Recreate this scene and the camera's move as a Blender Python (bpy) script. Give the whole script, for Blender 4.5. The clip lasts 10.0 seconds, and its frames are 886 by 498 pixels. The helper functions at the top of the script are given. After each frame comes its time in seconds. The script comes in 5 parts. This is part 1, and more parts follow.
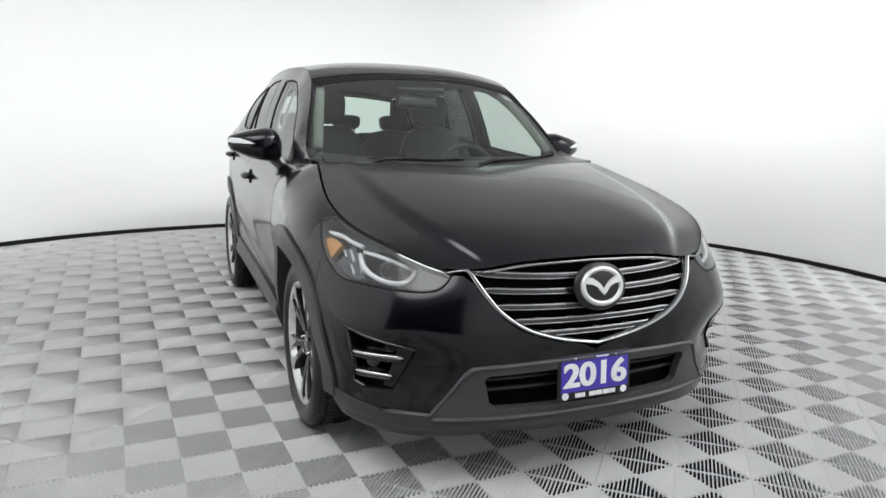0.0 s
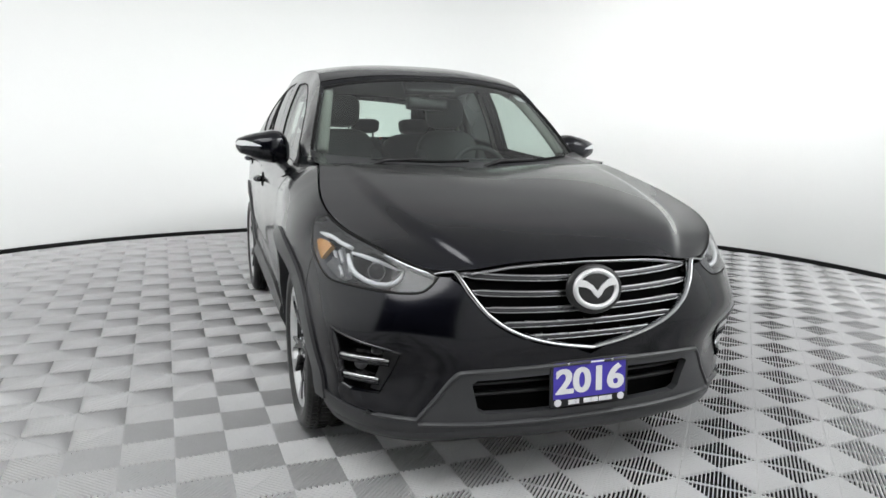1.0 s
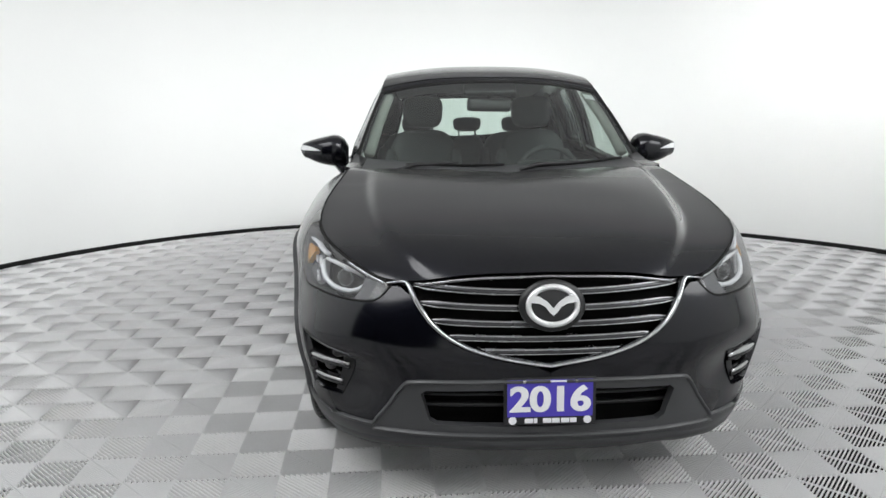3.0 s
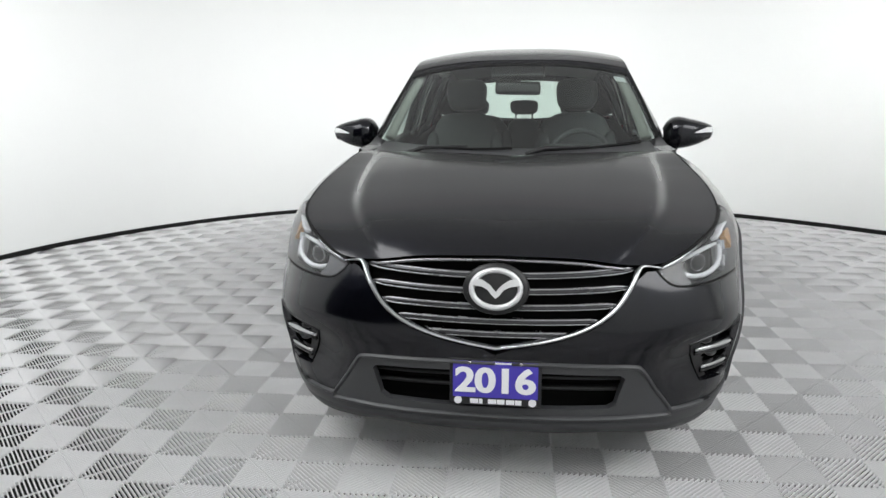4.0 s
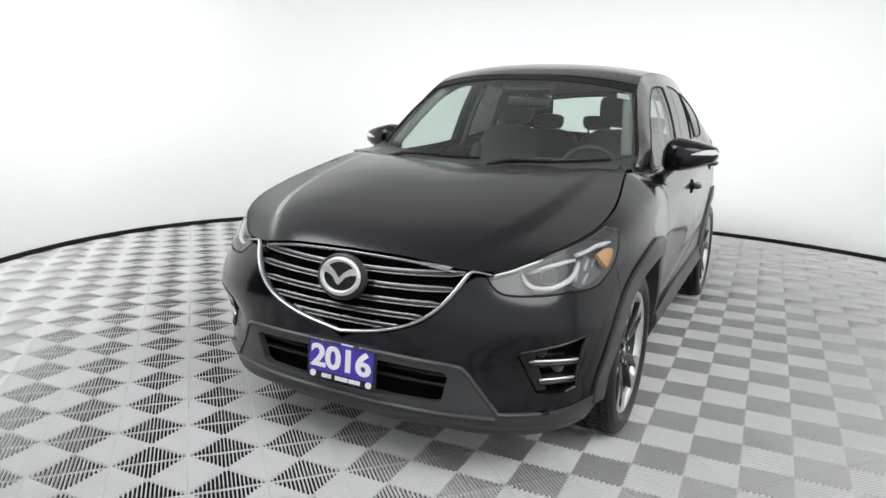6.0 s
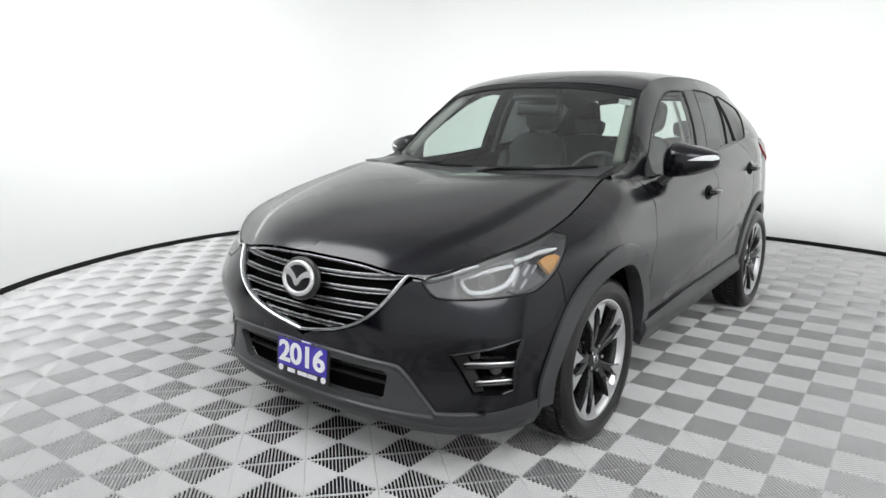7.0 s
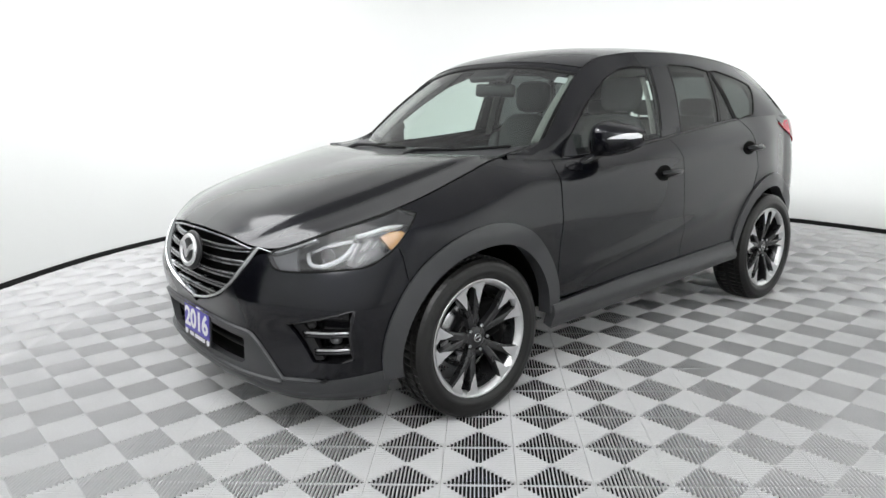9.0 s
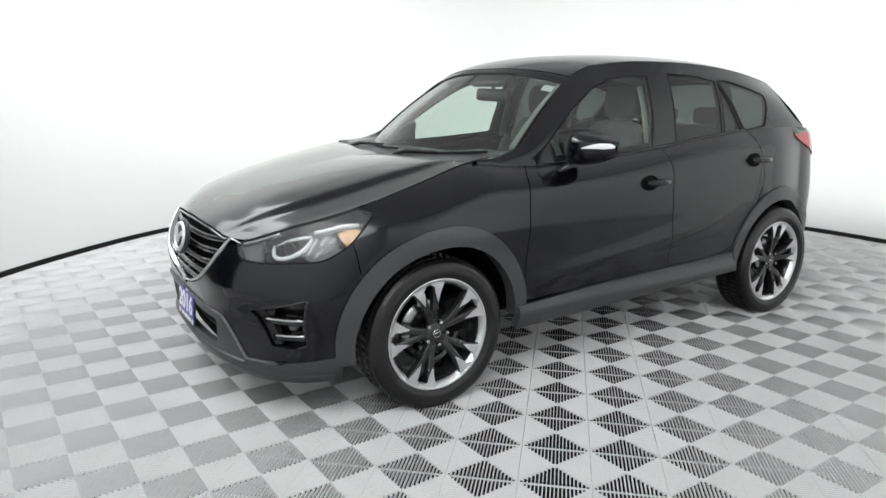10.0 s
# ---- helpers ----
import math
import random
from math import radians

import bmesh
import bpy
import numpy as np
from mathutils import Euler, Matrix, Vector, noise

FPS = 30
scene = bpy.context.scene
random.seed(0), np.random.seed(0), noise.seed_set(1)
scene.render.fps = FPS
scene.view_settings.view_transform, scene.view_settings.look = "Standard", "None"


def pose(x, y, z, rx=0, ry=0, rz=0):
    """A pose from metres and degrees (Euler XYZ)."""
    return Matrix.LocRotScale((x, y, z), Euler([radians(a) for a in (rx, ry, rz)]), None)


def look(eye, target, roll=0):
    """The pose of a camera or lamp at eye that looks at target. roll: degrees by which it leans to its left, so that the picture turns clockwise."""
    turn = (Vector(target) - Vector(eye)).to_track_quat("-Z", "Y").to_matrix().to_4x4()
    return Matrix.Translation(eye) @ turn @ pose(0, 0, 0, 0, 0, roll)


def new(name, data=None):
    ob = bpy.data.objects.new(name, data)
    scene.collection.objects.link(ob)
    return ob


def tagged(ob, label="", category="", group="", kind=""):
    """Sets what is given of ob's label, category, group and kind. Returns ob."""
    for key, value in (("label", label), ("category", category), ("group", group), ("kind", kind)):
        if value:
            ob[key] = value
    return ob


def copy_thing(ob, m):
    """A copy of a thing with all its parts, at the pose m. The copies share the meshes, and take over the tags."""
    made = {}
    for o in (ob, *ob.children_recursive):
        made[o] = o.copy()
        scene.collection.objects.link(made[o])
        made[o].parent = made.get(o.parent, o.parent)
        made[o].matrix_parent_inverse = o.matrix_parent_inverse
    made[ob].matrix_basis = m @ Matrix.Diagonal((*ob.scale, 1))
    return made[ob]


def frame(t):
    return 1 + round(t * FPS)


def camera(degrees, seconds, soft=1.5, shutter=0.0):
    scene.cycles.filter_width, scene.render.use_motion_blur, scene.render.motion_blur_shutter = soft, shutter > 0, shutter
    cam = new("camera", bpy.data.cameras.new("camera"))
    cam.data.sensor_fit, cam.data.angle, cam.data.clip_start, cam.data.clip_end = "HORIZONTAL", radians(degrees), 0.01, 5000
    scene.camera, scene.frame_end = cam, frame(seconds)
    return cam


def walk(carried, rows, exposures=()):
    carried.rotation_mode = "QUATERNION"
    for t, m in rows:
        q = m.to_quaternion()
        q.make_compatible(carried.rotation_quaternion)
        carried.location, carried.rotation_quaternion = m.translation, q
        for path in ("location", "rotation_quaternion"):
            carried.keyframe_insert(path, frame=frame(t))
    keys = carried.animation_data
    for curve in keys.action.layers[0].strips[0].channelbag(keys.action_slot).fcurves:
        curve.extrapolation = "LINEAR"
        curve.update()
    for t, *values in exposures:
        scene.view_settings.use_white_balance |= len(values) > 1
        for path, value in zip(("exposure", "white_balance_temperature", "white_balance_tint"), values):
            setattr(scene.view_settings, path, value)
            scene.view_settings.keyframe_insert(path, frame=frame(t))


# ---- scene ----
from mathutils.geometry import delaunay_2d_cdt

cam = camera(65.65, 10.0, 1.5)
PATH = [
    (0, (-1.4825, -2.8915, 1.3301), (-0.6960, -1.0894, 0.9642), 1.63),
    (0.5, (-1.4004, -2.9062, 1.3218), (-0.6662, -1.0824, 0.9549), 1.86),
    (1, (-1.2897, -2.9183, 1.3072), (-0.6168, -1.0678, 0.9564), 1.19),
    (1.5, (-1.1412, -2.9800, 1.3308), (-0.6194, -1.0832, 0.9706), 0.82),
    (2, (-0.9420, -3.0007, 1.3438), (-0.5596, -1.0710, 0.9834), 0.31),
    (2.5, (-0.7090, -3.0415, 1.3772), (-0.4575, -1.0914, 1.0114), -0.18),
    (4, (0.1367, -3.1282, 1.3955), (-0.1381, -1.1956, 0.9599), -0.50),
    (4.5, (0.4937, -3.0988, 1.3635), (0.0488, -1.1923, 0.9545), -0.98),
    (5, (0.7548, -3.0302, 1.3991), (0.1959, -1.1529, 0.9949), -0.99),
    (5.5, (1.1065, -2.9955, 1.3813), (0.3962, -1.1716, 0.9703), 0.97),
    (7, (2.0714, -2.6953, 1.4226), (0.8833, -1.1354, 1.0288), 0.34),
    (7.5, (2.3298, -2.4829, 1.3804), (1.0803, -0.9774, 0.9657), -0.47),
    (8, (2.4971, -2.3113, 1.3892), (1.2178, -0.8391, 0.9466), -1.46),
    (8.5, (2.7781, -2.1866, 1.3944), (1.3504, -0.8397, 1.0102), 0.29),
    (9, (3.0030, -1.9489, 1.3887), (1.4954, -0.7051, 0.9641), -1.26),
    (9.5, (3.2018, -1.8003, 1.4190), (1.6542, -0.6087, 0.9885), -1.06),
    (10, (3.4278, -1.6235, 1.4596), (1.7910, -0.5657, 1.0105), 0.32),
]
walk(cam, [(t, look(eye, target, roll)) for t, eye, target, roll in PATH], [(0, -0.24), (4, -0.2), (7, -0.13), (10, -0.07)])

# ---- world and light ----
world = bpy.data.worlds.new("hall_air")
scene.world = world
world.use_nodes = True
world.node_tree.nodes["Background"].inputs[0].default_value = (0.9, 0.95, 1.0, 1)
world.node_tree.nodes["Background"].inputs[1].default_value = 0.05
scene.view_settings.exposure = 0.0

BOOTH, RADIUS, WALL_TOP = Vector((0.04, 1.35, 0)), 4.50, 4.19


# ---- materials ----
def material(name, colour, rough=0.5, metal=0.0, coat=0.0, grain=0.0, scale=40.0, bump=0.0, stain=0.0, spec=0.5):
    """A surface with fine grain, broad stains and relief, in object space."""
    m = bpy.data.materials.new(name)
    m.use_nodes = True
    n, l = m.node_tree.nodes, m.node_tree.links
    p = n["Principled BSDF"]
    p.inputs["Base Color"].default_value = (*colour, 1)
    p.inputs["Roughness"].default_value = rough
    p.inputs["Metallic"].default_value = metal
    p.inputs["Coat Weight"].default_value = coat
    p.inputs["Coat Roughness"].default_value = 0.14
    p.inputs["Coat IOR"].default_value = 1.5
    p.inputs["Specular IOR Level"].default_value = spec
    if grain or bump or stain:
        where = n.new("ShaderNodeTexCoord")
        fine = n.new("ShaderNodeTexNoise")
        fine.inputs["Scale"].default_value, fine.inputs["Detail"].default_value = scale, 4
        l.new(where.outputs["Object"], fine.inputs["Vector"])
        broad = n.new("ShaderNodeTexNoise")
        broad.inputs["Scale"].default_value, broad.inputs["Detail"].default_value = scale / 25, 3
        l.new(where.outputs["Object"], broad.inputs["Vector"])
        both = n.new("ShaderNodeMath")
        both.operation = "MULTIPLY_ADD"
        l.new(fine.outputs["Fac"], both.inputs[0])
        both.inputs[1].default_value = grain
        part2 = n.new("ShaderNodeMath")
        part2.operation = "MULTIPLY"
        l.new(broad.outputs["Fac"], part2.inputs[0])
        part2.inputs[1].default_value = stain
        l.new(part2.outputs[0], both.inputs[2])
        value = n.new("ShaderNodeMath")
        value.operation = "ADD"
        l.new(both.outputs[0], value.inputs[0])
        value.inputs[1].default_value = 1 - (grain + stain) / 2
        hue = n.new("ShaderNodeHueSaturation")
        hue.inputs["Color"].default_value = (*colour, 1)
        l.new(value.outputs[0], hue.inputs["Value"])
        l.new(hue.outputs[0], p.inputs["Base Color"])
        wear = n.new("ShaderNodeMath")
        wear.operation = "MULTIPLY_ADD"
        l.new(broad.outputs["Fac"], wear.inputs[0])
        wear.inputs[1].default_value, wear.inputs[2].default_value = 0.16 * min(1, rough * 3), rough - 0.08 * min(1, rough * 3)
        l.new(wear.outputs[0], p.inputs["Roughness"])
        if bump:
            relief = n.new("ShaderNodeBump")
            relief.inputs["Strength"].default_value, relief.inputs["Distance"].default_value = bump, 0.001
            l.new(fine.outputs["Fac"], relief.inputs["Height"])
            l.new(relief.outputs[0], p.inputs["Normal"])
    return m


def pane(name, tint, ior=1.5, rough=0.0, haze=0.0):
    """A thin sheet of glass: clear by its tint, with the gloss of its surface and a little haze, mixed in as white."""
    m = bpy.data.materials.new(name)
    m.use_nodes = True
    n, l = m.node_tree.nodes, m.node_tree.links
    n.clear()
    out, mix = n.new("ShaderNodeOutputMaterial"), n.new("ShaderNodeMixShader")
    clear, gloss, edge = n.new("ShaderNodeBsdfTransparent"), n.new("ShaderNodeBsdfGlossy"), n.new("ShaderNodeLayerWeight")
    clear.inputs[0].default_value = (*tint, 1)
    gloss.inputs["Roughness"].default_value = rough
    power, share = n.new("ShaderNodeMath"), n.new("ShaderNodeMath")
    power.operation, share.operation = "POWER", "MULTIPLY_ADD"
    f0 = ((ior - 1) / (ior + 1)) ** 2
    edge.inputs["Blend"].default_value = 0.5
    power.inputs[1].default_value, share.inputs[1].default_value, share.inputs[2].default_value = 5, 1 - f0, f0
    l.new(edge.outputs["Facing"], power.inputs[0]), l.new(power.outputs[0], share.inputs[0])
    l.new(share.outputs[0], mix.inputs[0]), l.new(clear.outputs[0], mix.inputs[1]), l.new(gloss.outputs[0], mix.inputs[2])
    l.new(mix.outputs[0], out.inputs[0])
    if haze:
        milk, last = n.new("ShaderNodeBsdfDiffuse"), n.new("ShaderNodeMixShader")
        milk.inputs[0].default_value = (0.8, 0.81, 0.83, 1)
        last.inputs[0].default_value = haze
        l.new(mix.outputs[0], last.inputs[1]), l.new(milk.outputs[0], last.inputs[2]), l.new(last.outputs[0], out.inputs[0])
    return m


PAINT = material("black_metallic_paint", (0.0034, 0.0038, 0.0074), 0.4, 0.8, 1.0, 0.0, 900, 0, 0.0, 0.05)
PLASTIC = material("grey_moulded_plastic", (0.052, 0.053, 0.056), 0.36, 0, 0, 0.15, 260, 0.25, 0.15)
BLACK = material("black_plastic", (0.012, 0.012, 0.013), 0.4, 0, 0, 0.1, 200, 0.1, 0.1)
GLOSS_BLACK = material("gloss_black_trim", (0.008, 0.008, 0.010), 0.14)
# near-black that puts deep shade into hollows; also on parts hidden in them
SHADE_BLACK = material("shade_black", (0.005, 0.005, 0.005), 0.8, spec=0.1)
CHROME = material("chrome", (0.54, 0.55, 0.56), 0.13, 1.0)
SATIN = material("satin_silver", (0.36, 0.36, 0.37), 0.26, 1.0, 0, 0.1, 300)
GUNMETAL = material("gunmetal_paint", (0.035, 0.035, 0.037), 0.28, 0.6, 0.6, 0.15, 300)
MACHINED = material("machined_alloy", (0.85, 0.85, 0.86), 0.36, 1.0, 0, 0.12, 300)
RUBBER = material("tyre_rubber", (0.010, 0.0098, 0.0095), 0.32, 0, 0, 0.35, 120, 0.2, 0.3, 0.5)
SEAL = material("rubber_seal", (0.007, 0.007, 0.007), 0.6, spec=0.2)
LEATHER = material("black_leather", (0.075, 0.078, 0.08), 0.5, 0, 0, 0.2, 220, 0.4, 0.1, 0.25)
DASH = material("soft_black_vinyl", (0.065, 0.067, 0.068), 0.55, 0, 0, 0.2, 300, 0.4, 0.1)
TRIM_PALE = material("pale_grey_trim", (0.24, 0.24, 0.225), 0.7, 0, 0, 0.1, 200, 0.1, 0.05)
# its haze stands in for the bright booth's reflection that veils the interior
GLASS = pane("clear_green_glass", (0.77, 0.85, 0.81), 1.72, 0.0, 0.018)
TINTED = pane("dark_tinted_glass", (0.09, 0.10, 0.10), 1.72)
LENS = pane("clear_lens", (0.88, 0.89, 0.9), 1.45, 0.04, 0.055)
WALL_PAINT = material("white_wall_paint", (0.79, 0.80, 0.79), 0.75, 0, 0, 0.02, 60, 0.05, 0.02)
HALL = material("dark_hall_paint", (0.07, 0.07, 0.073), 0.8, 0, 0, 0.05, 30, 0.05, 0.1)
TILE = material("pale_grey_tile_plastic", (0.74, 0.74, 0.744), 0.6, 0, 0, 0.1, 90, 0.1, 0.12, 0.25)
SLAB = material("dark_slab", (0.008, 0.008, 0.0085), 0.85, 0, 0, 0.2, 30, 0.1, 0.2, 0.2)


# ---- geometry helpers ----
def part(name, bm, mat, parent=None, label="", smooth=True):
    """Links a bmesh as one mesh object under a thing or a part."""
    me = bpy.data.meshes.new(name)
    bm.to_mesh(me)
    bm.free()
    if smooth:
        me.shade_smooth()
    return placed(name, me, mat, parent, label)


def placed(name, me, mat, parent=None, label=""):
    me.materials.append(mat)
    ob = new(name, me)
    if parent is not None:
        ob.parent = parent
        ob.matrix_parent_inverse = Matrix.Translation(-parent.location)
    if label:
        ob["label"] = label
    return ob


def curve(*points):
    """A smooth function through (x, value) points, flat outside them."""
    x, v = (np.array(c, float) for c in zip(*points))
    step, slope = np.diff(x), np.diff(v) / np.diff(x)
    m = np.empty(len(x))
    m[0], m[-1] = slope[0], slope[-1]
    m[1:-1] = (slope[:-1] * step[1:] + slope[1:] * step[:-1]) / (step[1:] + step[:-1])

    def value(a):
        a = np.clip(np.asarray(a, float), x[0], x[-1])
        k = np.clip(np.searchsorted(x, a, side="right") - 1, 0, len(x) - 2)
        h = step[k]
        t = (a - x[k]) / h
        return (v[k] * (1 + 2 * t) * (1 - t) ** 2 + h * m[k] * t * (1 - t) ** 2 + v[k + 1] * t * t * (3 - 2 * t) + h * m[k + 1] * t * t * (t - 1))

    return value


def normals_of(func, u, v, e=0.003):
    a, b = func(u + e, v) - func(u - e, v), func(u, v + e) - func(u, v - e)
    n = np.cross(a, b)
    return n / np.maximum(np.linalg.norm(n, axis=1, keepdims=True), 1e-9)


def within(poly, pts):
    """Which of the points lie in a closed polygon."""
    poly, inside = np.asarray(poly), np.zeros(len(pts), bool)
    x, y = pts[:, 0], pts[:, 1]
    for (ax, ay), (bx, by) in zip(poly, np.roll(poly, -1, 0)):
        cross = (ay > y) != (by > y)
        inside ^= cross & (x < (bx - ax) * (y - ay) / ((by - ay) if by != ay else 1e-12) + ax)
    return inside


def resampled(poly, step):
    out = []
    poly = [np.array(p, float) for p in poly]
    for a, b in zip(poly, poly[1:] + poly[:1]):
        k = max(1, int(round(np.linalg.norm(b - a) / step)))
        out += [a + (b - a) * i / k for i in range(k)]
    return np.array(out)


def rounded(points, per=6, closed=False):
    """A smooth line through points."""
    pts = [np.array(p, float) for p in points]
    n, out = len(pts), []
    for i in range(n if closed else n - 1):
        p0, p1, p2, p3 = (pts[j % n] if closed else pts[min(max(j, 0), n - 1)] for j in (i - 1, i, i + 1, i + 2))
        for k in range(per):
            t = k / per
            out.append(0.5 * (2 * p1 + (p2 - p0) * t + (2 * p0 - 5 * p1 + 4 * p2 - p3) * t * t + (3 * p1 - p0 - 3 * p2 + p3) * t**3))
    return out if closed else out + [pts[-1]]


def mesh_with_normals(name, verts, faces, loop_normals):
    me = bpy.data.meshes.new(name)
    me.from_pydata([tuple(p) for p in verts], [], [tuple(int(i) for i in f) for f in faces])
    me.shade_smooth()
    me.normals_split_custom_set([tuple(p) for p in loop_normals])
    return me


def sheet(name, outline, func, side=1, holes=(), step=0.035, rim=0.014, offset=0.0):
    """A panel: the part of the surface func(u, v) inside an outline, without its holes, with turned-in edges. side -1 mirrors it in x."""
    loops = [resampled(o, step) for o in (outline, *holes)]
    flat = np.concatenate(loops)
    edges, start = [], 0
    for o in loops:
        edges += [(start + i, start + (i + 1) % len(o)) for i in range(len(o))]
        start += len(o)
    lo, hi = loops[0].min(0), loops[0].max(0)
    gx, gy = np.meshgrid(np.arange(lo[0] + step / 2, hi[0], step), np.arange(lo[1] + step / 2, hi[1], step))
    grid = np.stack([gx.ravel(), gy.ravel()], 1)
    keep = within(loops[0], grid)
    for o in loops[1:]:
        keep &= ~within(o, grid)
    grid = grid[keep]
    if len(grid):
        near = np.array([np.min(((flat - g) ** 2).sum(1)) for g in grid])
        grid = grid[near > (0.45 * step) ** 2]
    pts = np.concatenate([flat, grid])
    vs, _, fs, *_ = delaunay_2d_cdt([Vector(p) for p in pts], edges, [], 1, 1e-5)
    pts = np.array([(p.x, p.y) for p in vs])
    tri = np.array([f for f in fs if len(f) == 3])
    mid = pts[tri].mean(1)
    keep = within(loops[0], mid)
    for o in loops[1:]:
        keep &= ~within(o, mid)
    tri = tri[keep]
    co, nn = func(pts[:, 0], pts[:, 1]), normals_of(func, pts[:, 0], pts[:, 1])
    co = co + nn * offset
    a, b, c = (pts[tri[:, i]] for i in range(3))
    turn = (b[:, 0] - a[:, 0]) * (c[:, 1] - a[:, 1]) - (b[:, 1] - a[:, 1]) * (c[:, 0] - a[:, 0])
    tri[turn < 0] = tri[turn < 0][:, ::-1]
    count, faces, ln = {}, [tuple(t) for t in tri], []
    for t in tri:
        ln += [nn[i] for i in t]
        for i, j in ((t[0], t[1]), (t[1], t[2]), (t[2], t[0])):
            count[(i, j)] = count.get((i, j), 0) + 1
    border = [(i, j) for (i, j) in count if (j, i) not in count]
    verts, inner = list(co), {}
    for i in {k for e in border for k in e}:
        inner[i] = len(verts)
        verts.append(co[i] - nn[i] * rim)
    for i, j in border:
        faces.append((j, i, inner[i], inner[j]))
        n = np.cross(verts[i] - verts[j], verts[inner[i]] - verts[i])
        n = n / max(np.linalg.norm(n), 1e-9)
        ln += [n] * 4
    if side < 0:
        verts = [p * (-1, 1, 1) for p in verts]
        at, turned = 0, []
        for f in faces:
            turned += [p * (-1, 1, 1) for p in ln[at:at + len(f)][::-1]]
            at += len(f)
        faces, ln = [f[::-1] for f in faces], turned
    return mesh_with_normals(name, verts, faces, ln)


def quilt(name, func, us, vs):
    """A grid over func(u, v) with smooth normals."""
    uu, vv = (g.ravel() for g in np.meshgrid(us, vs))
    co, nn = func(uu, vv), normals_of(func, uu, vv)
    k, faces = len(us), []
    for j in range(len(vs) - 1):
        for i in range(k - 1):
            faces.append((j * k + i, j * k + i + 1, (j + 1) * k + i + 1, (j + 1) * k + i))
    return mesh_with_normals(name, co, faces, [nn[i] for f in faces for i in f])


def box(bm, size, at=(0, 0, 0), bevel=0.0, turn=None, segments=2):
    """A bevelled block, added to bm."""
    got = bmesh.ops.create_cube(bm, size=1.0, matrix=Matrix.Translation(at) @ (turn or Matrix()) @ Matrix.Diagonal((*size, 1)))
    if bevel:
        edges = list({e for v in got["verts"] for e in v.link_edges})
        bmesh.ops.bevel(bm, geom=edges, offset=bevel, segments=segments, affect="EDGES", profile=0.6)
    return got["verts"]


def tube(bm, line, radius, sides=8, flat=1.0, ends=True):
    """A round bar along a line of points."""
    line = [Vector(p) for p in line]
    rings, up = [], Vector((0, 0, 1))
    for i, p in enumerate(line):
        way = (line[min(i + 1, len(line) - 1)] - line[max(i - 1, 0)]).normalized()
        a = way.cross(up)
        a = a.normalized() if a.length > 1e-3 else Vector((1, 0, 0))
        b = way.cross(a).normalized()
        r = radius[i] if isinstance(radius, (list, tuple)) else radius
        rings.append([bm.verts.new(p + a * r * math.cos(t) + b * r * flat * math.sin(t)) for t in (2 * math.pi * k / sides for k in range(sides))])
    for x, y in zip(rings, rings[1:]):
        for k in range(sides):
            bm.faces.new((x[k], x[(k + 1) % sides], y[(k + 1) % sides], y[k]))
    if ends:
        bm.faces.new(rings[0][::-1]), bm.faces.new(rings[-1])
    bmesh.ops.recalc_face_normals(bm, faces=bm.faces)


def lathe(bm, profile, steps=48, axis=(0, 0, 0)):
    """A turned form about the x axis through a point: profile of (x, radius)."""
    c = Vector(axis)
    rings = [[bm.verts.new(c + Vector((x, r * math.cos(2 * math.pi * k / steps), r * math.sin(2 * math.pi * k / steps)))) for k in range(steps)] for x, r in profile]
    for a, b in zip(rings, rings[1:]):
        for k in range(steps):
            bm.faces.new((a[k], a[(k + 1) % steps], b[(k + 1) % steps], b[k]))


def band(name, line, width, func, proud, side=1, across=5):
    """A rounded strip that runs along a line on the surface func."""
    line = np.array(line)
    way = np.gradient(line, axis=0)
    way /= np.linalg.norm(way, axis=1, keepdims=True)
    left = np.stack([-way[:, 1], way[:, 0]], 1)
    width = np.broadcast_to(width, len(line))
    bm, rows = bmesh.new(), []
    for k in range(across + 2):
        f = (min(max(k - 1, 0), across - 1) / (across - 1)) * 2 - 1
        q = line + left * (width[:, None] * f / 2)
        d = -0.02 if k in (0, across + 1) else proud * (1 - 0.75 * f * f)
        co = func(q[:, 0], q[:, 1]) + normals_of(func, q[:, 0], q[:, 1]) * d
        rows.append([bm.verts.new((p[0] * side, p[1], p[2])) for p in co])
    for a, b in zip(rows, rows[1:]):
        for i in range(len(a) - 1):
            bm.faces.new((a[i], a[i + 1], b[i + 1], b[i]))
    bm.faces.new([r[0] for r in rows]), bm.faces.new([r[-1] for r in rows])
    bmesh.ops.recalc_face_normals(bm, faces=bm.faces)
    return bm


# ---- the booth ----
SWELL = curve((-22, 0.0), (0, 0.15), (20, 0.18), (45, -0.06), (70, -0.12), (90, -0.14), (105, -0.10), (120, 0.0), (145, 0.15), (172, 0.22), (200, -0.06), (215, -0.22), (232, -0.28))


def arc_wall(name, r0, r1, z0, z1, a0, a1, mat, steps=400):
    bm = bmesh.new()
    ring = []
    for k in range(steps + 1):
        a = radians(a0 + (a1 - a0) * k / steps)
        d = Vector((math.cos(a), math.sin(a), 0))
        swell = SWELL(a0 + (a1 - a0) * k / steps) if r0 < 5 else 0.0
        ring.append([bm.verts.new(BOOTH + d * (r + swell) + Vector((0, 0, z))) for r, z in ((r0, z0), (r1, z0), (r1, z1), (r0, z1))])
    for a, b in zip(ring, ring[1:]):
        for i in range(4):
            bm.faces.new((a[i], b[i], b[(i + 1) % 4], a[(i + 1) % 4]))
    bm.faces.new(ring[0][::-1]), bm.faces.new(ring[-1])
    bmesh.ops.recalc_face_normals(bm, faces=bm.faces)
    return part(name, bm, mat, smooth=False)


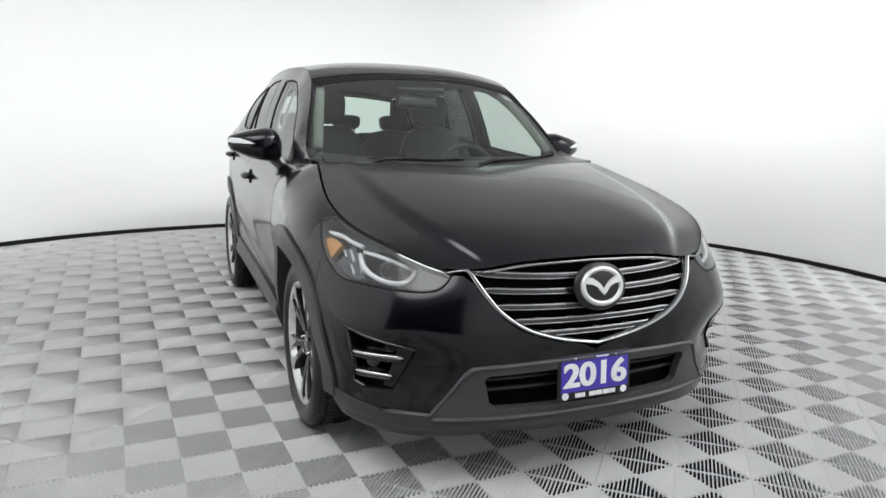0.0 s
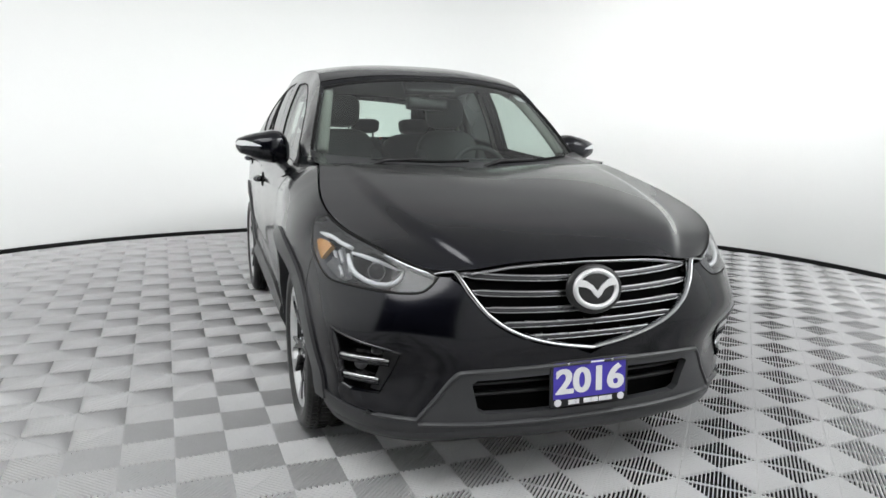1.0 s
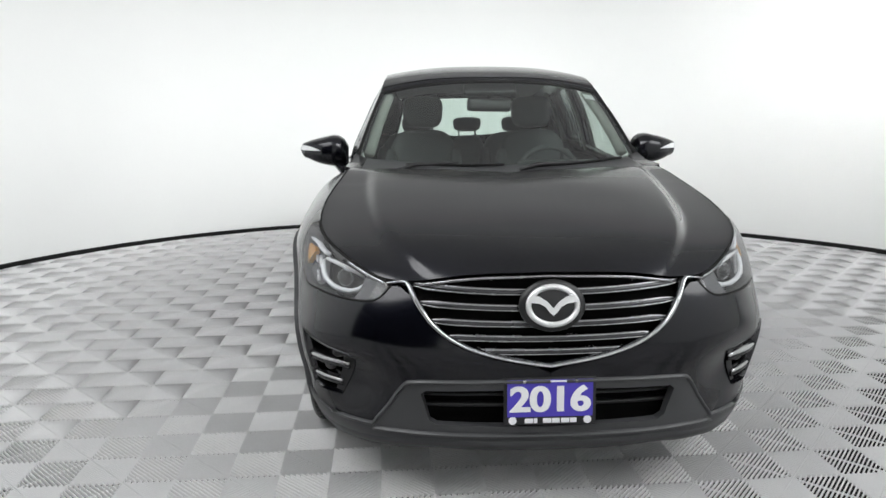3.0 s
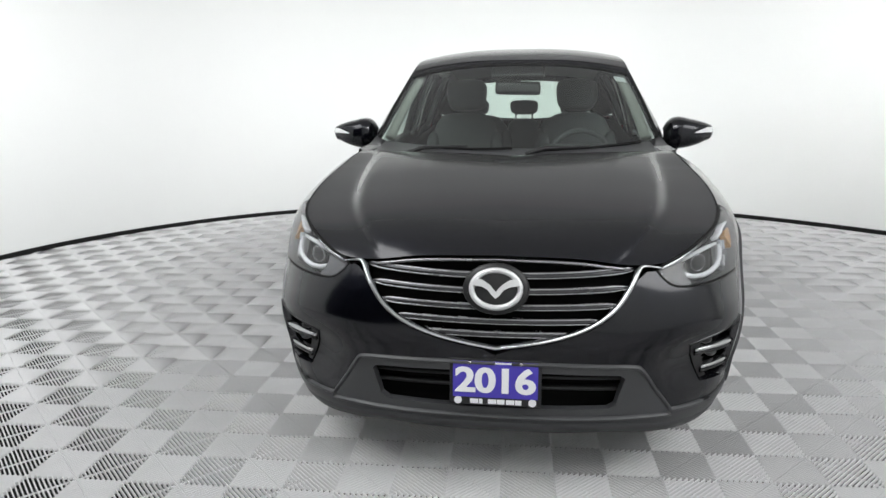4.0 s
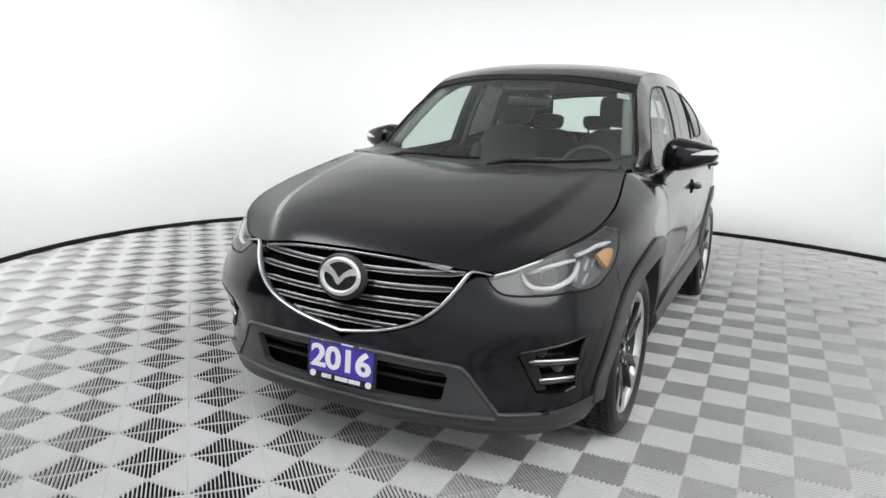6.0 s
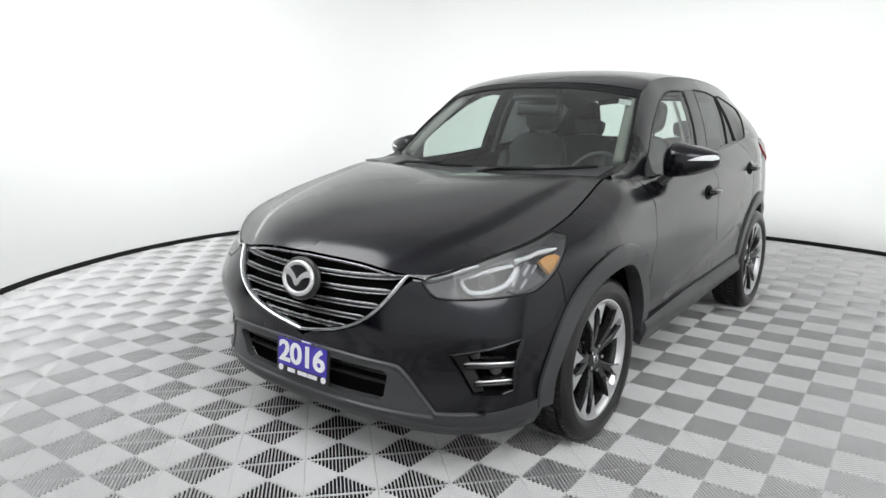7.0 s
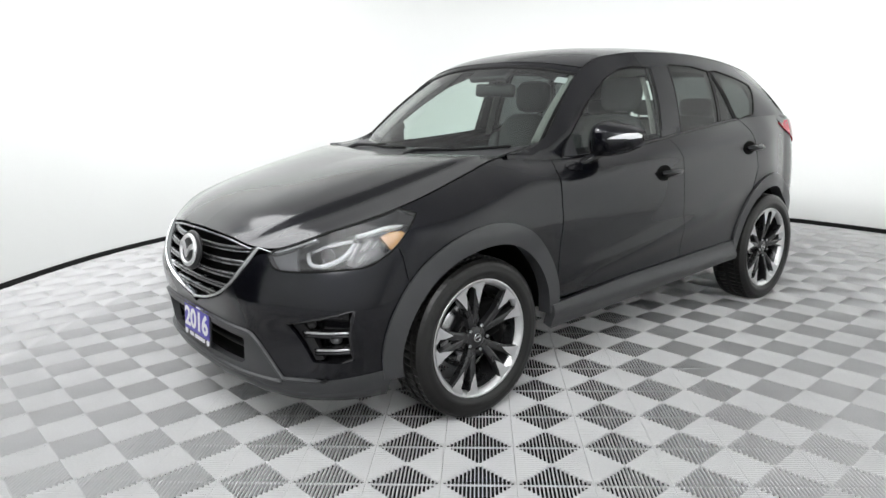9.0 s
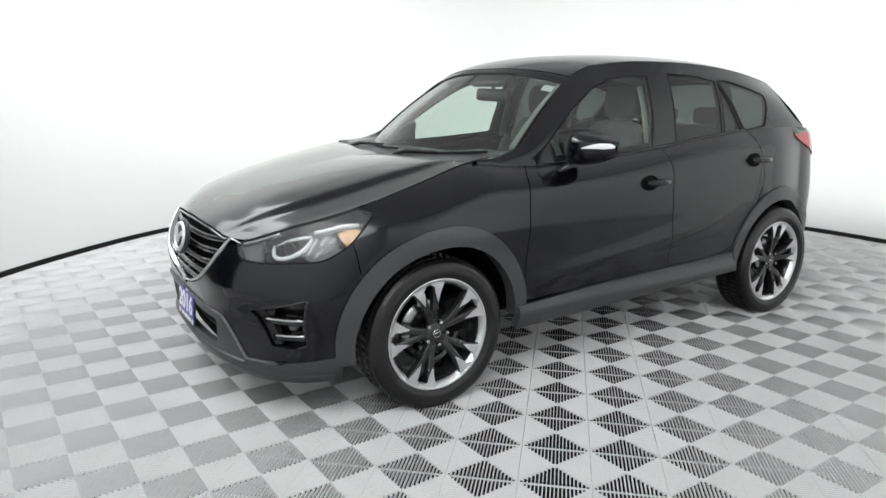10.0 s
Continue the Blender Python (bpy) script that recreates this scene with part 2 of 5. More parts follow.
ARC = (-22, 228)
tagged(arc_wall("wall_curved", RADIUS, RADIUS + 0.1, 0.042, WALL_TOP, *ARC, WALL_PAINT), "smooth white curved studio wall round the car", "wall", kind="structure")
tagged(arc_wall("baseboard", RADIUS - 0.014, RADIUS + 0.1, -0.02, 0.040, *ARC, SEAL), "thin black strip at the foot of the wall", "baseboard", kind="structure")

tagged(arc_wall("wall_entrance", 5.35, 5.45, 0.028, WALL_TOP, 260, 344, WALL_PAINT, 120), "white studio wall beside the entrance", "wall", kind="structure")
tagged(arc_wall("baseboard_entrance", 5.338, 5.45, -0.02, 0.026, 260, 344, SEAL, 120), "thin black strip at the foot of the wall", "baseboard", kind="structure")

bm = bmesh.new()
box(bm, (16, 16, 0.1), (0, 1.0, -0.066))
tagged(part("ground", bm, SLAB, smooth=False), "dark slab under the ribbed floor tiles", "floor", kind="structure")
for name, size, at in (("wall_north", (16, 0.2, 4.6), (0, 9.0, 2.2)), ("wall_south", (16, 0.2, 4.6), (0, -7.0, 2.2)), ("wall_east", (0.2, 15.8, 4.6), (7.9, 1.0, 2.2)), ("wall_west", (0.2, 15.8, 4.6), (-7.9, 1.0, 2.2))):
    bm = bmesh.new()
    box(bm, size, at)
    tagged(part(name, bm, HALL, smooth=False), "plain grey wall of the hall", "wall", kind="structure")
bm = bmesh.new()
box(bm, (16, 16.2, 0.1), (0, 1.0, 4.55))
CEIL = material("grey_ceiling_paint", (0.22, 0.22, 0.22), 0.8, 0, 0, 0.03, 30, 0.05, 0.05)
tagged(part("ceiling", bm, CEIL, smooth=False), "plain grey ceiling of the hall", "ceiling", kind="structure")

# lamps over the booth
def area(name, at, size_x, size_y, watts, colour=(0.985, 0.995, 1.0), turn=(0, 0, 0)):
    lamp = bpy.data.lights.new(name, "AREA")
    lamp.shape, lamp.size, lamp.size_y, lamp.energy, lamp.color = "RECTANGLE", size_x, size_y, watts, colour
    ob = new(name, lamp)
    ob.matrix_world = pose(*at, *turn)
    return ob

RING = ((185, 13, 2.4, 28), (210, 17, 2.2, 30), (235, 20, 1.3, 46), (260, 20, 1.3, 46), (285, 20, 1.3, 46), (310, 20, 1.3, 46), (335, 20, 1.3, 46), (360, 16, 2.2, 32))


def flood(at, target, watts, spread, wide=1.6, tall=0.8):
    lamp = area("flood_lamp", (0, 0, 0), wide, tall, watts)
    lamp.data.spread, lamp.data.shape = radians(spread), "ELLIPSE"
    lamp.matrix_world = look(at, target)


for deg, watts, rise, spread in RING:
    way = Vector((math.cos(radians(deg)), math.sin(radians(deg)), 0))
    flood(BOOTH + way * 3.7 + Vector((0, 0, 4.12)), BOOTH - way * 4.5 + Vector((0, 0, rise)), watts, spread, 2.0, 0.6)
for deg, watts, rise in ((-14, 9, 1.0), (8, 10, 1.0), (186, 8, 1.0), (204, 11, 1.0), (221, 13, 1.0)):
    way = Vector((math.cos(radians(deg)), math.sin(radians(deg)), 0))
    flood(BOOTH + way * 1.7 + Vector((0, 0, 4.15)), BOOTH + way * 4.5 + Vector((0, 0, rise)), watts, 66, 1.6, 0.5)
for deg in (272, 292, 312, 332):
    way = Vector((math.cos(radians(deg)), math.sin(radians(deg)), 0))
    flood(BOOTH + way * 3.0 + Vector((0, 0, 4.15)), BOOTH + way * 5.35 + Vector((0, 0, 1.3)), 13, 80, 1.8, 0.5)
for at, aim, watts in (((-2.4, -2.0, 3.7), (-0.9, -0.6, 0.0), 64), ((3.1, -2.3, 3.3), (0.7, -0.4, 0.0), 62), ((0.0, -3.4, 3.7), (0.0, -0.6, 0.0), 6)):
    flood(at, aim, watts, 120, 3.6, 2.6)
sky_panel = area("ceiling_softbox", (BOOTH.x, BOOTH.y - 0.2, 4.2), 9.4, 9.4, 85)
sky_panel.data.shape = "DISK"

# ---- the car: its surfaces ----
AXLE, NARROW = 2.67, 0.014
PLAN = curve((0, 0.945), (0.4, 0.922), (0.8, 0.916), (1.2, 0.912), (1.6, 0.906), (2.0, 0.900), (2.4, 0.895), (2.65, 0.888), (2.9, 0.842))
SEC = curve((0.2, 0.90), (0.3, 0.955), (0.42, 0.968), (0.5, 0.98), (0.6, 0.988), (0.7, 0.995), (0.8, 1.0), (0.88, 0.998), (0.95, 0.994), (1.05, 0.985), (1.3, 0.975))
NOSE = curve((0.2, 0.862), (0.28, 0.892), (0.4, 0.902), (0.5, 0.912), (0.57, 0.92), (0.66, 0.918), (0.76, 0.899), (0.83, 0.872), (0.88, 0.85), (1.0, 0.79))
ROUND = curve((0.2, 3.2), (0.35, 3.3), (0.5, 3.7), (0.6, 3.7), (0.7, 3.2), (0.8, 2.8), (1.0, 2.7))
TAIL = curve((0.2, 3.18), (0.4, 3.28), (0.6, 3.30), (0.9, 3.28), (1.1, 3.25), (1.3, 3.20))
RISE = curve((-1.45, 0.862), (-1.153, 0.853), (-0.975, 0.832), (-0.883, 0.834), (-0.759, 0.87), (-0.656, 0.905), (-0.516, 0.943), (-0.364, 0.984), (-0.16, 1.037), (0, 1.074), (0.25, 1.130), (0.5, 1.128), (1.0, 1.145), (1.5, 1.178), (2.0, 1.212), (2.4, 1.232), (2.9, 1.240), (3.2, 1.218), (3.5, 1.207), (4.1, 1.195))
FOLD = curve((-1.45, 0.02), (-0.9, 0.03), (-0.6, 0.05), (-0.3, 0.10), (0, 0.145), (2.1, 0.15), (2.45, 0.125), (2.7, 0.085), (2.9, 0.055), (3.5, 0.05))
RIDGE = curve((0.0, 0.50), (0.6, 0.54), (1.2, 0.60), (1.75, 0.67), (2.2, 0.74), (2.9, 0.80))


def belt(u, z):
    """The body from bumper to belt line: u runs from the nose's middle (-1.45) along the side (0 to 2.9, as y) to the tail's middle (4.1)."""
    u, z = np.broadcast_arrays(np.asarray(u, float), np.asarray(z, float))
    r = np.clip((z - RISE(u) + 0.17) / 0.17, 0, 1.4)
    side = np.clip((u - 0.4) / 0.4, 0, 1) * np.clip((2.3 - u) / 0.4, 0, 1)
    side = side * side * (3 - 2 * side)
    d = (z - RIDGE(u)) / 0.06
    wing = np.clip((u + 0.42) / 0.4, 0, 1) * np.clip((0.85 - u) / 0.7, 0, 1)
    wing = wing * wing * (3 - 2 * wing)
    d2 = (z - 0.82) / 0.08
    w = PLAN(np.clip(u, 0, 2.9)) * SEC(z) * (1 - FOLD(u) * r**2.2) + side * 0.014 * np.exp(-d * d) + wing * 0.022 * np.exp(-d2 * d2)
    a = np.clip(1 + np.minimum(u, 0) / 1.45, -0.02, 1) * math.pi / 2
    n, y = ROUND(z), NOSE(z)
    front = (np.abs(np.sin(a) / w) ** n + np.abs(np.cos(a) / y) ** n) ** (-1 / n)
    front = front * (1 - 0.05 * np.exp(-(((a - 0.71) / 0.16) ** 2) - ((z - 0.49) / 0.11) ** 2))
    b = np.clip((u - 2.9) / 1.2, 0, 1.02) * math.pi / 2
    far = TAIL(z) - 2.9
    back = (np.abs(np.cos(b) / w) ** 3.4 + np.abs(np.sin(b) / far) ** 3.4) ** (-1 / 3.4)
    x = np.where(u < 0, front * np.sin(a), np.where(u > 2.9, back * np.cos(b), w))
    yy = np.where(u < 0, -front * np.cos(a), np.where(u > 2.9, 2.9 + back * np.sin(b), u))
    return np.stack([x, yy, z], -1)


def u_at(z, x=None, y=None):
    """The u of the point of the front at a height with a given x, or y."""
    if y is not None and y >= 0:
        return y
    lo, hi = -1.45, 0.0
    for _ in range(40):
        m = (lo + hi) / 2
        p = belt(m, z)
        if (p[0] < x) if x is not None else (p[1] < y):
            lo = m
        else:
            hi = m
    return (lo + hi) / 2


def fx(x, z):
    return (u_at(z, x=x), z)


def fy(y, z):
    return (u_at(z, y=y), z)


def ring(u0, z0, r, a0, a1, steps=20, squash=1.0):
    """Points on an arc of the side view, by angles from the front (0) over the top (90) to the back (180)."""
    out = []
    for k in range(steps + 1):
        a = radians(a0 + (a1 - a0) * k / steps)
        out.append((u0 - r * math.cos(a) * squash, z0 + r * math.sin(a)))
    return out


TOP_Z = curve((0.25, 1.138), (0.45, 1.155), (0.55, 1.19), (0.75, 1.355), (0.95, 1.515), (1.1, 1.582), (1.3, 1.614), (1.7, 1.632), (2.2, 1.615), (2.6, 1.568), (2.9, 1.51), (3.2, 1.44))
TOP_X = curve((0.25, 0.765), (0.55, 0.742), (0.75, 0.682), (0.95, 0.622), (1.1, 0.602), (1.7, 0.603), (2.2, 0.596), (2.6, 0.584), (2.9, 0.560), (3.2, 0.51))
LOW_X = curve((0.25, 0.774), (0.5, 0.78), (1.0, 0.779), (1.6, 0.773), (2.0, 0.766), (2.4, 0.766), (2.65, 0.778), (2.9, 0.776), (3.05, 0.755), (3.13, 0.71), (3.2, 0.62))


def cabin(y, z):
    """The side of the cabin, from belt line to roof."""
    y, z = np.broadcast_arrays(np.asarray(y, float), np.asarray(z, float))
    lo, hi = RISE(y), TOP_Z(y)
    f = (z - lo) / np.maximum(hi - lo, 0.02)
    f = np.clip(f, -0.2, 1.2)
    x = LOW_X(y) + (TOP_X(y) - LOW_X(y)) * f + 0.022 * np.sin(np.clip(f, 0, 1) * math.pi) * np.clip((hi - lo) / 0.2, 0, 1)
    return np.stack([x, y, z], -1)


def waist(y):
    """The height at which the cabin's side meets the shoulder of the body."""
    lo, hi = float(RISE(y)) - 0.09, float(RISE(y)) + 0.02
    for _ in range(24):
        m = (lo + hi) / 2
        if float(belt(y, m)[0]) > float(cabin(y, m)[0]):
            lo = m
        else:
            hi = m
    return (lo + hi) / 2


ROOF_Z = curve((0.85, 1.57), (1.0, 1.622), (1.2, 1.66), (1.6, 1.684), (2.1, 1.68), (2.6, 1.645), (2.9, 1.60), (3.2, 1.54))


def roof_top(t, v):
    """The roof: t from edge to edge (-1 to 1), v from front to back."""
    t, v = np.broadcast_arrays(np.asarray(t, float), np.asarray(v, float))
    y = (0.905 + 0.085 * t * t) * (1 - v) + (3.0 - 0.14 * t * t) * v
    edge = TOP_Z(y) + 0.002
    z = edge + (ROOF_Z(y) - edge) * (1 - np.abs(t) ** 2.6)
    return np.stack([TOP_X(y) * t, y, z], -1)


def screen(t, v):
    """The windscreen: t across (-1 to 1), v from base to top."""
    t, v = np.broadcast_arrays(np.asarray(t, float), np.asarray(v, float))
    base = np.stack([0.735 * t, 0.30 + 0.235 * np.abs(t) ** 2.2, 1.135 + 0.03 * t * t], -1)
    top = np.stack([0.612 * t, 0.885 + 0.075 * t * t, 1.567 - 0.062 * np.abs(t) ** 2.4], -1)
    p = base * (1 - v[..., None]) + top * v[..., None]
    p[..., 2] += 0.02 * np.sin(v * math.pi)
    return p


def back_light(t, v):
    t, v = np.broadcast_arrays(np.asarray(t, float), np.asarray(v, float))
    base = np.stack([0.585 * t, 3.22 - 0.10 * t * t, 1.17 + 0 * t], -1)
    top = np.stack([0.50 * t, 2.95 - 0.10 * t * t, 1.53 - 0.04 * t * t], -1)
    return base * (1 - v[..., None]) + top * v[..., None]


NOSE_LINE = curve((0, 0.862), (0.08, 0.90), (0.25, 0.955), (0.5, 1.019), (0.75, 1.073), (1, 1.115))
CORNER = -0.86


def bonnet(t, v):
    """The bonnet, between its shut lines and the middle."""
    t, v = np.broadcast_arrays(np.asarray(t, float), np.asarray(v, float))
    s = np.abs(t)

    def edge(u):
        return belt(u, RISE(u))

    front, right = edge(-1.45 + (CORNER + 1.45) * s), edge(CORNER + (0.27 - CORNER) * v)
    start, corner, end = edge(-1.45), edge(CORNER), edge(0.27)
    middle = np.stack([0 * v, start[1] + (0.185 - start[1]) * v, NOSE_LINE(v)], -1)
    back = np.stack([end[0] * s, 0.185 + (end[1] - 0.185) * s**2.5, 1.115 + 0.010 * np.sin(np.minimum(s, 1) * math.pi) + (end[2] - 1.115) * s * s], -1)
    q, w = s[..., None], v[..., None]
    p = (1 - w) * front + w * back + (1 - q) * middle + q * right
    p = p - ((1 - q) * (1 - w) * start + q * (1 - w) * corner + (1 - q) * w * np.array([0, 0.185, 1.115]) + q * w * end)
    v1 = np.clip(v, 0, 1)
    lift = 1 / (1 + np.exp((s - 0.70 - 0.17 * v1**1.8) / 0.013))
    p[..., 2] += 0.029 * lift * (1 - np.exp(-v1 / 0.12)) * (1 - np.exp((v1 - 1) / 0.15)) + 0.012 * (1 - s**2) * np.sin(v1 * math.pi) ** 0.8
    p[..., 0] *= np.where(t < 0, -1, 1)
    return p


# ---- the car: its parts ----
car = tagged(new("car"), "black compact sport utility vehicle with grey plastic cladding", "car")
car.location = (0, 1.3, 0)
bpy.context.view_layer.update()

LAMP = [fx(0.535, 0.812), fx(0.56, 0.785), fx(0.592, 0.764), fx(0.64, 0.757), fx(0.72, 0.758), fx(0.80, 0.764), fy(-0.56, 0.77), fy(-0.50, 0.795), fy(-0.43, 0.842), fy(-0.355, 0.915), fy(-0.318, 0.953)]
LAMP = rounded(LAMP, 4) + [(u, RISE(u) - 0.005) for u in np.linspace(-0.39, -0.87, 9)]
GRILLE = rounded([fx(0.0, 0.556), fx(0.16, 0.585), fx(0.29, 0.628), fx(0.38, 0.685), fx(0.435, 0.75), fx(0.475, 0.822)], 5)
FOG = [fx(0.66, 0.553), fx(0.863, 0.615), fx(0.842, 0.50), fx(0.828, 0.405), fx(0.80, 0.392), fx(0.718, 0.396)]
VALANCE = rounded([fy(-0.47, 0.347), fy(-0.58, 0.335), fy(-0.70, 0.32), fx(0.605, 0.317)], 4)[:-1] + rounded([fx(0.605, 0.317), fx(0.545, 0.40), fx(0.495, 0.478), fx(0.455, 0.497), fx(0.3, 0.50), fx(0.0, 0.50)], 4)
INTAKE = [(-1.45, 0.47), fx(0.42, 0.468), fx(0.437, 0.455), fx(0.41, 0.355), fx(0.385, 0.34), fx(0.2, 0.334), (-1.45, 0.332)]
ARCH = (0.01, 0.362, 0.445)
REAR_ARCH = (AXLE - 0.02, 0.385, 0.425)
GAP = 0.003


def shrunk(poly, d=GAP):
    """An outline drawn in by d."""
    p = np.array(poly)
    a, b = np.roll(p, 1, 0), np.roll(p, -1, 0)
    area2 = np.sum(p[:, 0] * b[:, 1] - b[:, 0] * p[:, 1])
    e0, e1 = p - a, b - p
    e0, e1 = e0 / np.maximum(np.linalg.norm(e0, axis=1, keepdims=True), 1e-9), e1 / np.maximum(np.linalg.norm(e1, axis=1, keepdims=True), 1e-9)
    m = np.stack([-(e0 + e1)[:, 1], (e0 + e1)[:, 0]], 1)
    m /= np.maximum(np.linalg.norm(m, axis=1, keepdims=True), 0.3)
    return p + m * d * (1 if area2 > 0 else -1)


def both(name, outline, func, mat, parent=None, holes=(), label="", **more):
    return [placed(name, sheet(name, outline, func, s, holes, **more), mat, parent or car, label) for s in (1, -1)]


# bonnet, roof, screens
placed("bonnet", quilt("bonnet", bonnet, np.linspace(-0.995, 0.995, 281), np.linspace(0.004, 0.996, 60)), PAINT, car, "glossy black bonnet with two raised creases")
placed("roof", quilt("roof", roof_top, np.linspace(-1, 1, 49), np.linspace(0, 1, 50)), PAINT, car)
windscreen = placed("windscreen", quilt("windscreen", screen, np.linspace(-1, 1, 33), np.linspace(0, 1, 16)), GLASS, car, "clear green-tinted windscreen")
rear_window = placed("rear_window", quilt("rear_window", back_light, np.linspace(-1, 1, 17), np.linspace(0, 1, 8)), GLASS, car)

# front bumper in one piece from wheel to wheel, with openings
half = [fx(0.0, 0.53)] + [(u, z - 0.012) for u, z in GRILLE[2:-2]] + [fx(0.50, 0.812)] + [(u, z) for u, z in LAMP[:len(LAMP) - 9 - 8]]
half += [fy(-0.42, 0.80), fy(-0.40, 0.66)] + ring(*ARCH, 36, 2, 8) + VALANCE
for s in (1, -1):
    placed("front_bumper", sheet("front_bumper", shrunk(half, 0.001), belt, s, [FOG], step=0.03), PAINT, car)
    low = VALANCE + [(-1.45, 0.24), fx(0.25, 0.242), fx(0.40, 0.25), fx(0.45, 0.252), fx(0.60, 0.228), fy(-0.62, 0.22), fy(-0.47, 0.225)]
    placed("lower_valance", sheet("lower_valance", low, belt, s, [INTAKE], step=0.03, rim=0.03, offset=0.006), PLASTIC, car, "grey moulded plastic bumper valance")

# wings, doors, quarters
wing = [fy(-0.318, 0.953), (-0.385, RISE(-0.385) - 0.004)] + [(u, RISE(u)) for u in np.linspace(-0.38, 0.27, 11)] + [(0.585, 1.128), (0.525, 1.06), (0.50, 0.98), (0.49, 0.80), (0.485, 0.44)] + ring(*ARCH, 170, 34, 22) + [fy(-0.40, 0.66), fy(-0.42, 0.80), fy(-0.432, 0.842), fy(-0.355, 0.915)]
both("front_wing", shrunk(wing), belt, PAINT, label="glossy black front wing")
front_door = [(0.485, 0.44), (0.49, 0.80), (0.50, 0.98), (0.525, 1.06), (0.585, 1.127)] + [(y, RISE(y)) for y in np.linspace(0.66, 1.55, 9)] + [(1.555, 0.9), (1.57, 0.47)]
doors = both("front_door", shrunk(front_door), belt, PAINT, step=0.02)
rear_door = [(1.57, 0.47), (1.555, 0.9), (1.55, RISE(1.55))] + [(y, RISE(y)) for y in np.linspace(1.65, 2.37, 7)] + [(2.40, 1.1), (2.44, 0.92), (2.38, 0.80)] + ring(*REAR_ARCH, 48, 12, 8) + [(2.21, 0.475)]
rear_doors = both("rear_door", shrunk(rear_door), belt, PAINT, step=0.02)
quarter = [(2.40, 1.1), (2.375, 1.234)] + [(y, RISE(y)) for y in np.linspace(2.45, 3.5, 9)] + [(3.52, 0.62), (3.2, 0.60), (3.02, 0.56)] + ring(*REAR_ARCH, 150, 52, 14) + [(2.385, 0.80), (2.44, 0.92)]
both("rear_quarter", shrunk(quarter), belt, PAINT)
back_low = [(3.0, 0.56), (3.2, 0.60), (4.1, 0.60), (4.1, 0.42), (3.3, 0.40), (3.05, 0.43)]
both("rear_bumper", shrunk(back_low), belt, PLASTIC, offset=0.006)
gate = [(3.52, 0.62), (4.1, 0.62), (4.1, 1.185), (3.52, 1.203)]
both("tailgate", shrunk(gate), belt, PAINT)

# cladding: sills and wheel arch flares
sill = [(0.46, 0.30), (0.45, 0.42), (1.1, 0.455), (2.19, 0.478), (2.23, 0.36)]


def sill_side(u, z):
    """The side with the ledge of the sill: it leans out below the doors and tucks in under itself."""
    p = belt(u, z)
    out = 0.024 * np.exp(-(((np.asarray(z) - 0.385) / 0.045) ** 2))
    return p + np.stack([out, 0 * out, 0 * out], -1)


both("sill", sill, sill_side, PLASTIC, label="grey plastic sill cladding", offset=0.008, rim=0.05, step=0.018)
for s in (1, -1):
    front_lip = ring(0.008, 0.377, 0.50, -8, 176, 40) + ring(*ARCH[:2], 0.428, 178, -8, 40)
    placed("wheel_arch_trim", sheet("wheel_arch_trim", front_lip, belt, s, offset=0.012, rim=0.07, step=0.025), PLASTIC, car)
    rear_lip = ring(AXLE - 0.02, 0.39, 0.475, 12, 166, 40) + ring(AXLE - 0.02, 0.375, 0.405, 168, 0, 40)
    placed("wheel_arch_trim", sheet("wheel_arch_trim", rear_lip, belt, s, offset=0.012, rim=0.07, step=0.025), PLASTIC, car)

# cabin sides
WAIST = curve(*[(y, waist(y)) for y in np.linspace(0.27, 2.9, 60)])
F_GLASS = [(y, WAIST(y) + 0.010) for y in np.linspace(0.66, 1.495, 8)] + [(1.53, 1.35), (1.545, 1.548), (1.40, 1.548), (1.27, 1.532), (1.12, 1.478), (0.94, 1.37), (0.785, 1.253), (0.676, 1.164), (0.64, WAIST(0.64) + 0.014)]
R_GLASS = [(y, WAIST(y) + 0.010) for y in np.linspace(1.70, 2.14, 5)] + [(2.156, 1.38), (2.172, 1.528), (2.0, 1.556), (1.74, 1.564), (1.722, 1.40)]
D_GLASS = [(2.162, WAIST(2.16) + 0.010), (2.325, WAIST(2.32) + 0.010), (2.19, 1.522)]
Q_GLASS = rounded([(2.365, WAIST(2.36) + 0.010), (2.49, WAIST(2.49) + 0.010), (2.56, 1.252), (2.607, 1.32), (2.655, 1.40), (2.655, 1.442), (2.60, 1.462), (2.44, 1.502), (2.222, 1.528), (2.29, 1.38)], 3, True)
frame_all = [(y, min(WAIST(y) - 0.004, RISE(y) - 0.02)) for y in np.linspace(0.28, 2.9, 34)] + [(3.0, RISE(3.0) - 0.03), (3.03, RISE(3.03) - 0.01), (2.935, 1.30), (2.90, 1.37), (2.87, TOP_Z(2.87))] + [(y, TOP_Z(y)) for y in np.linspace(2.80, 1.0, 20)] + [(y, TOP_Z(y)) for y in np.linspace(0.95, 0.28, 15)]
both("side_frame", frame_all, cabin, PAINT, holes=[F_GLASS, R_GLASS, D_GLASS, Q_GLASS], step=0.03, rim=0.03)
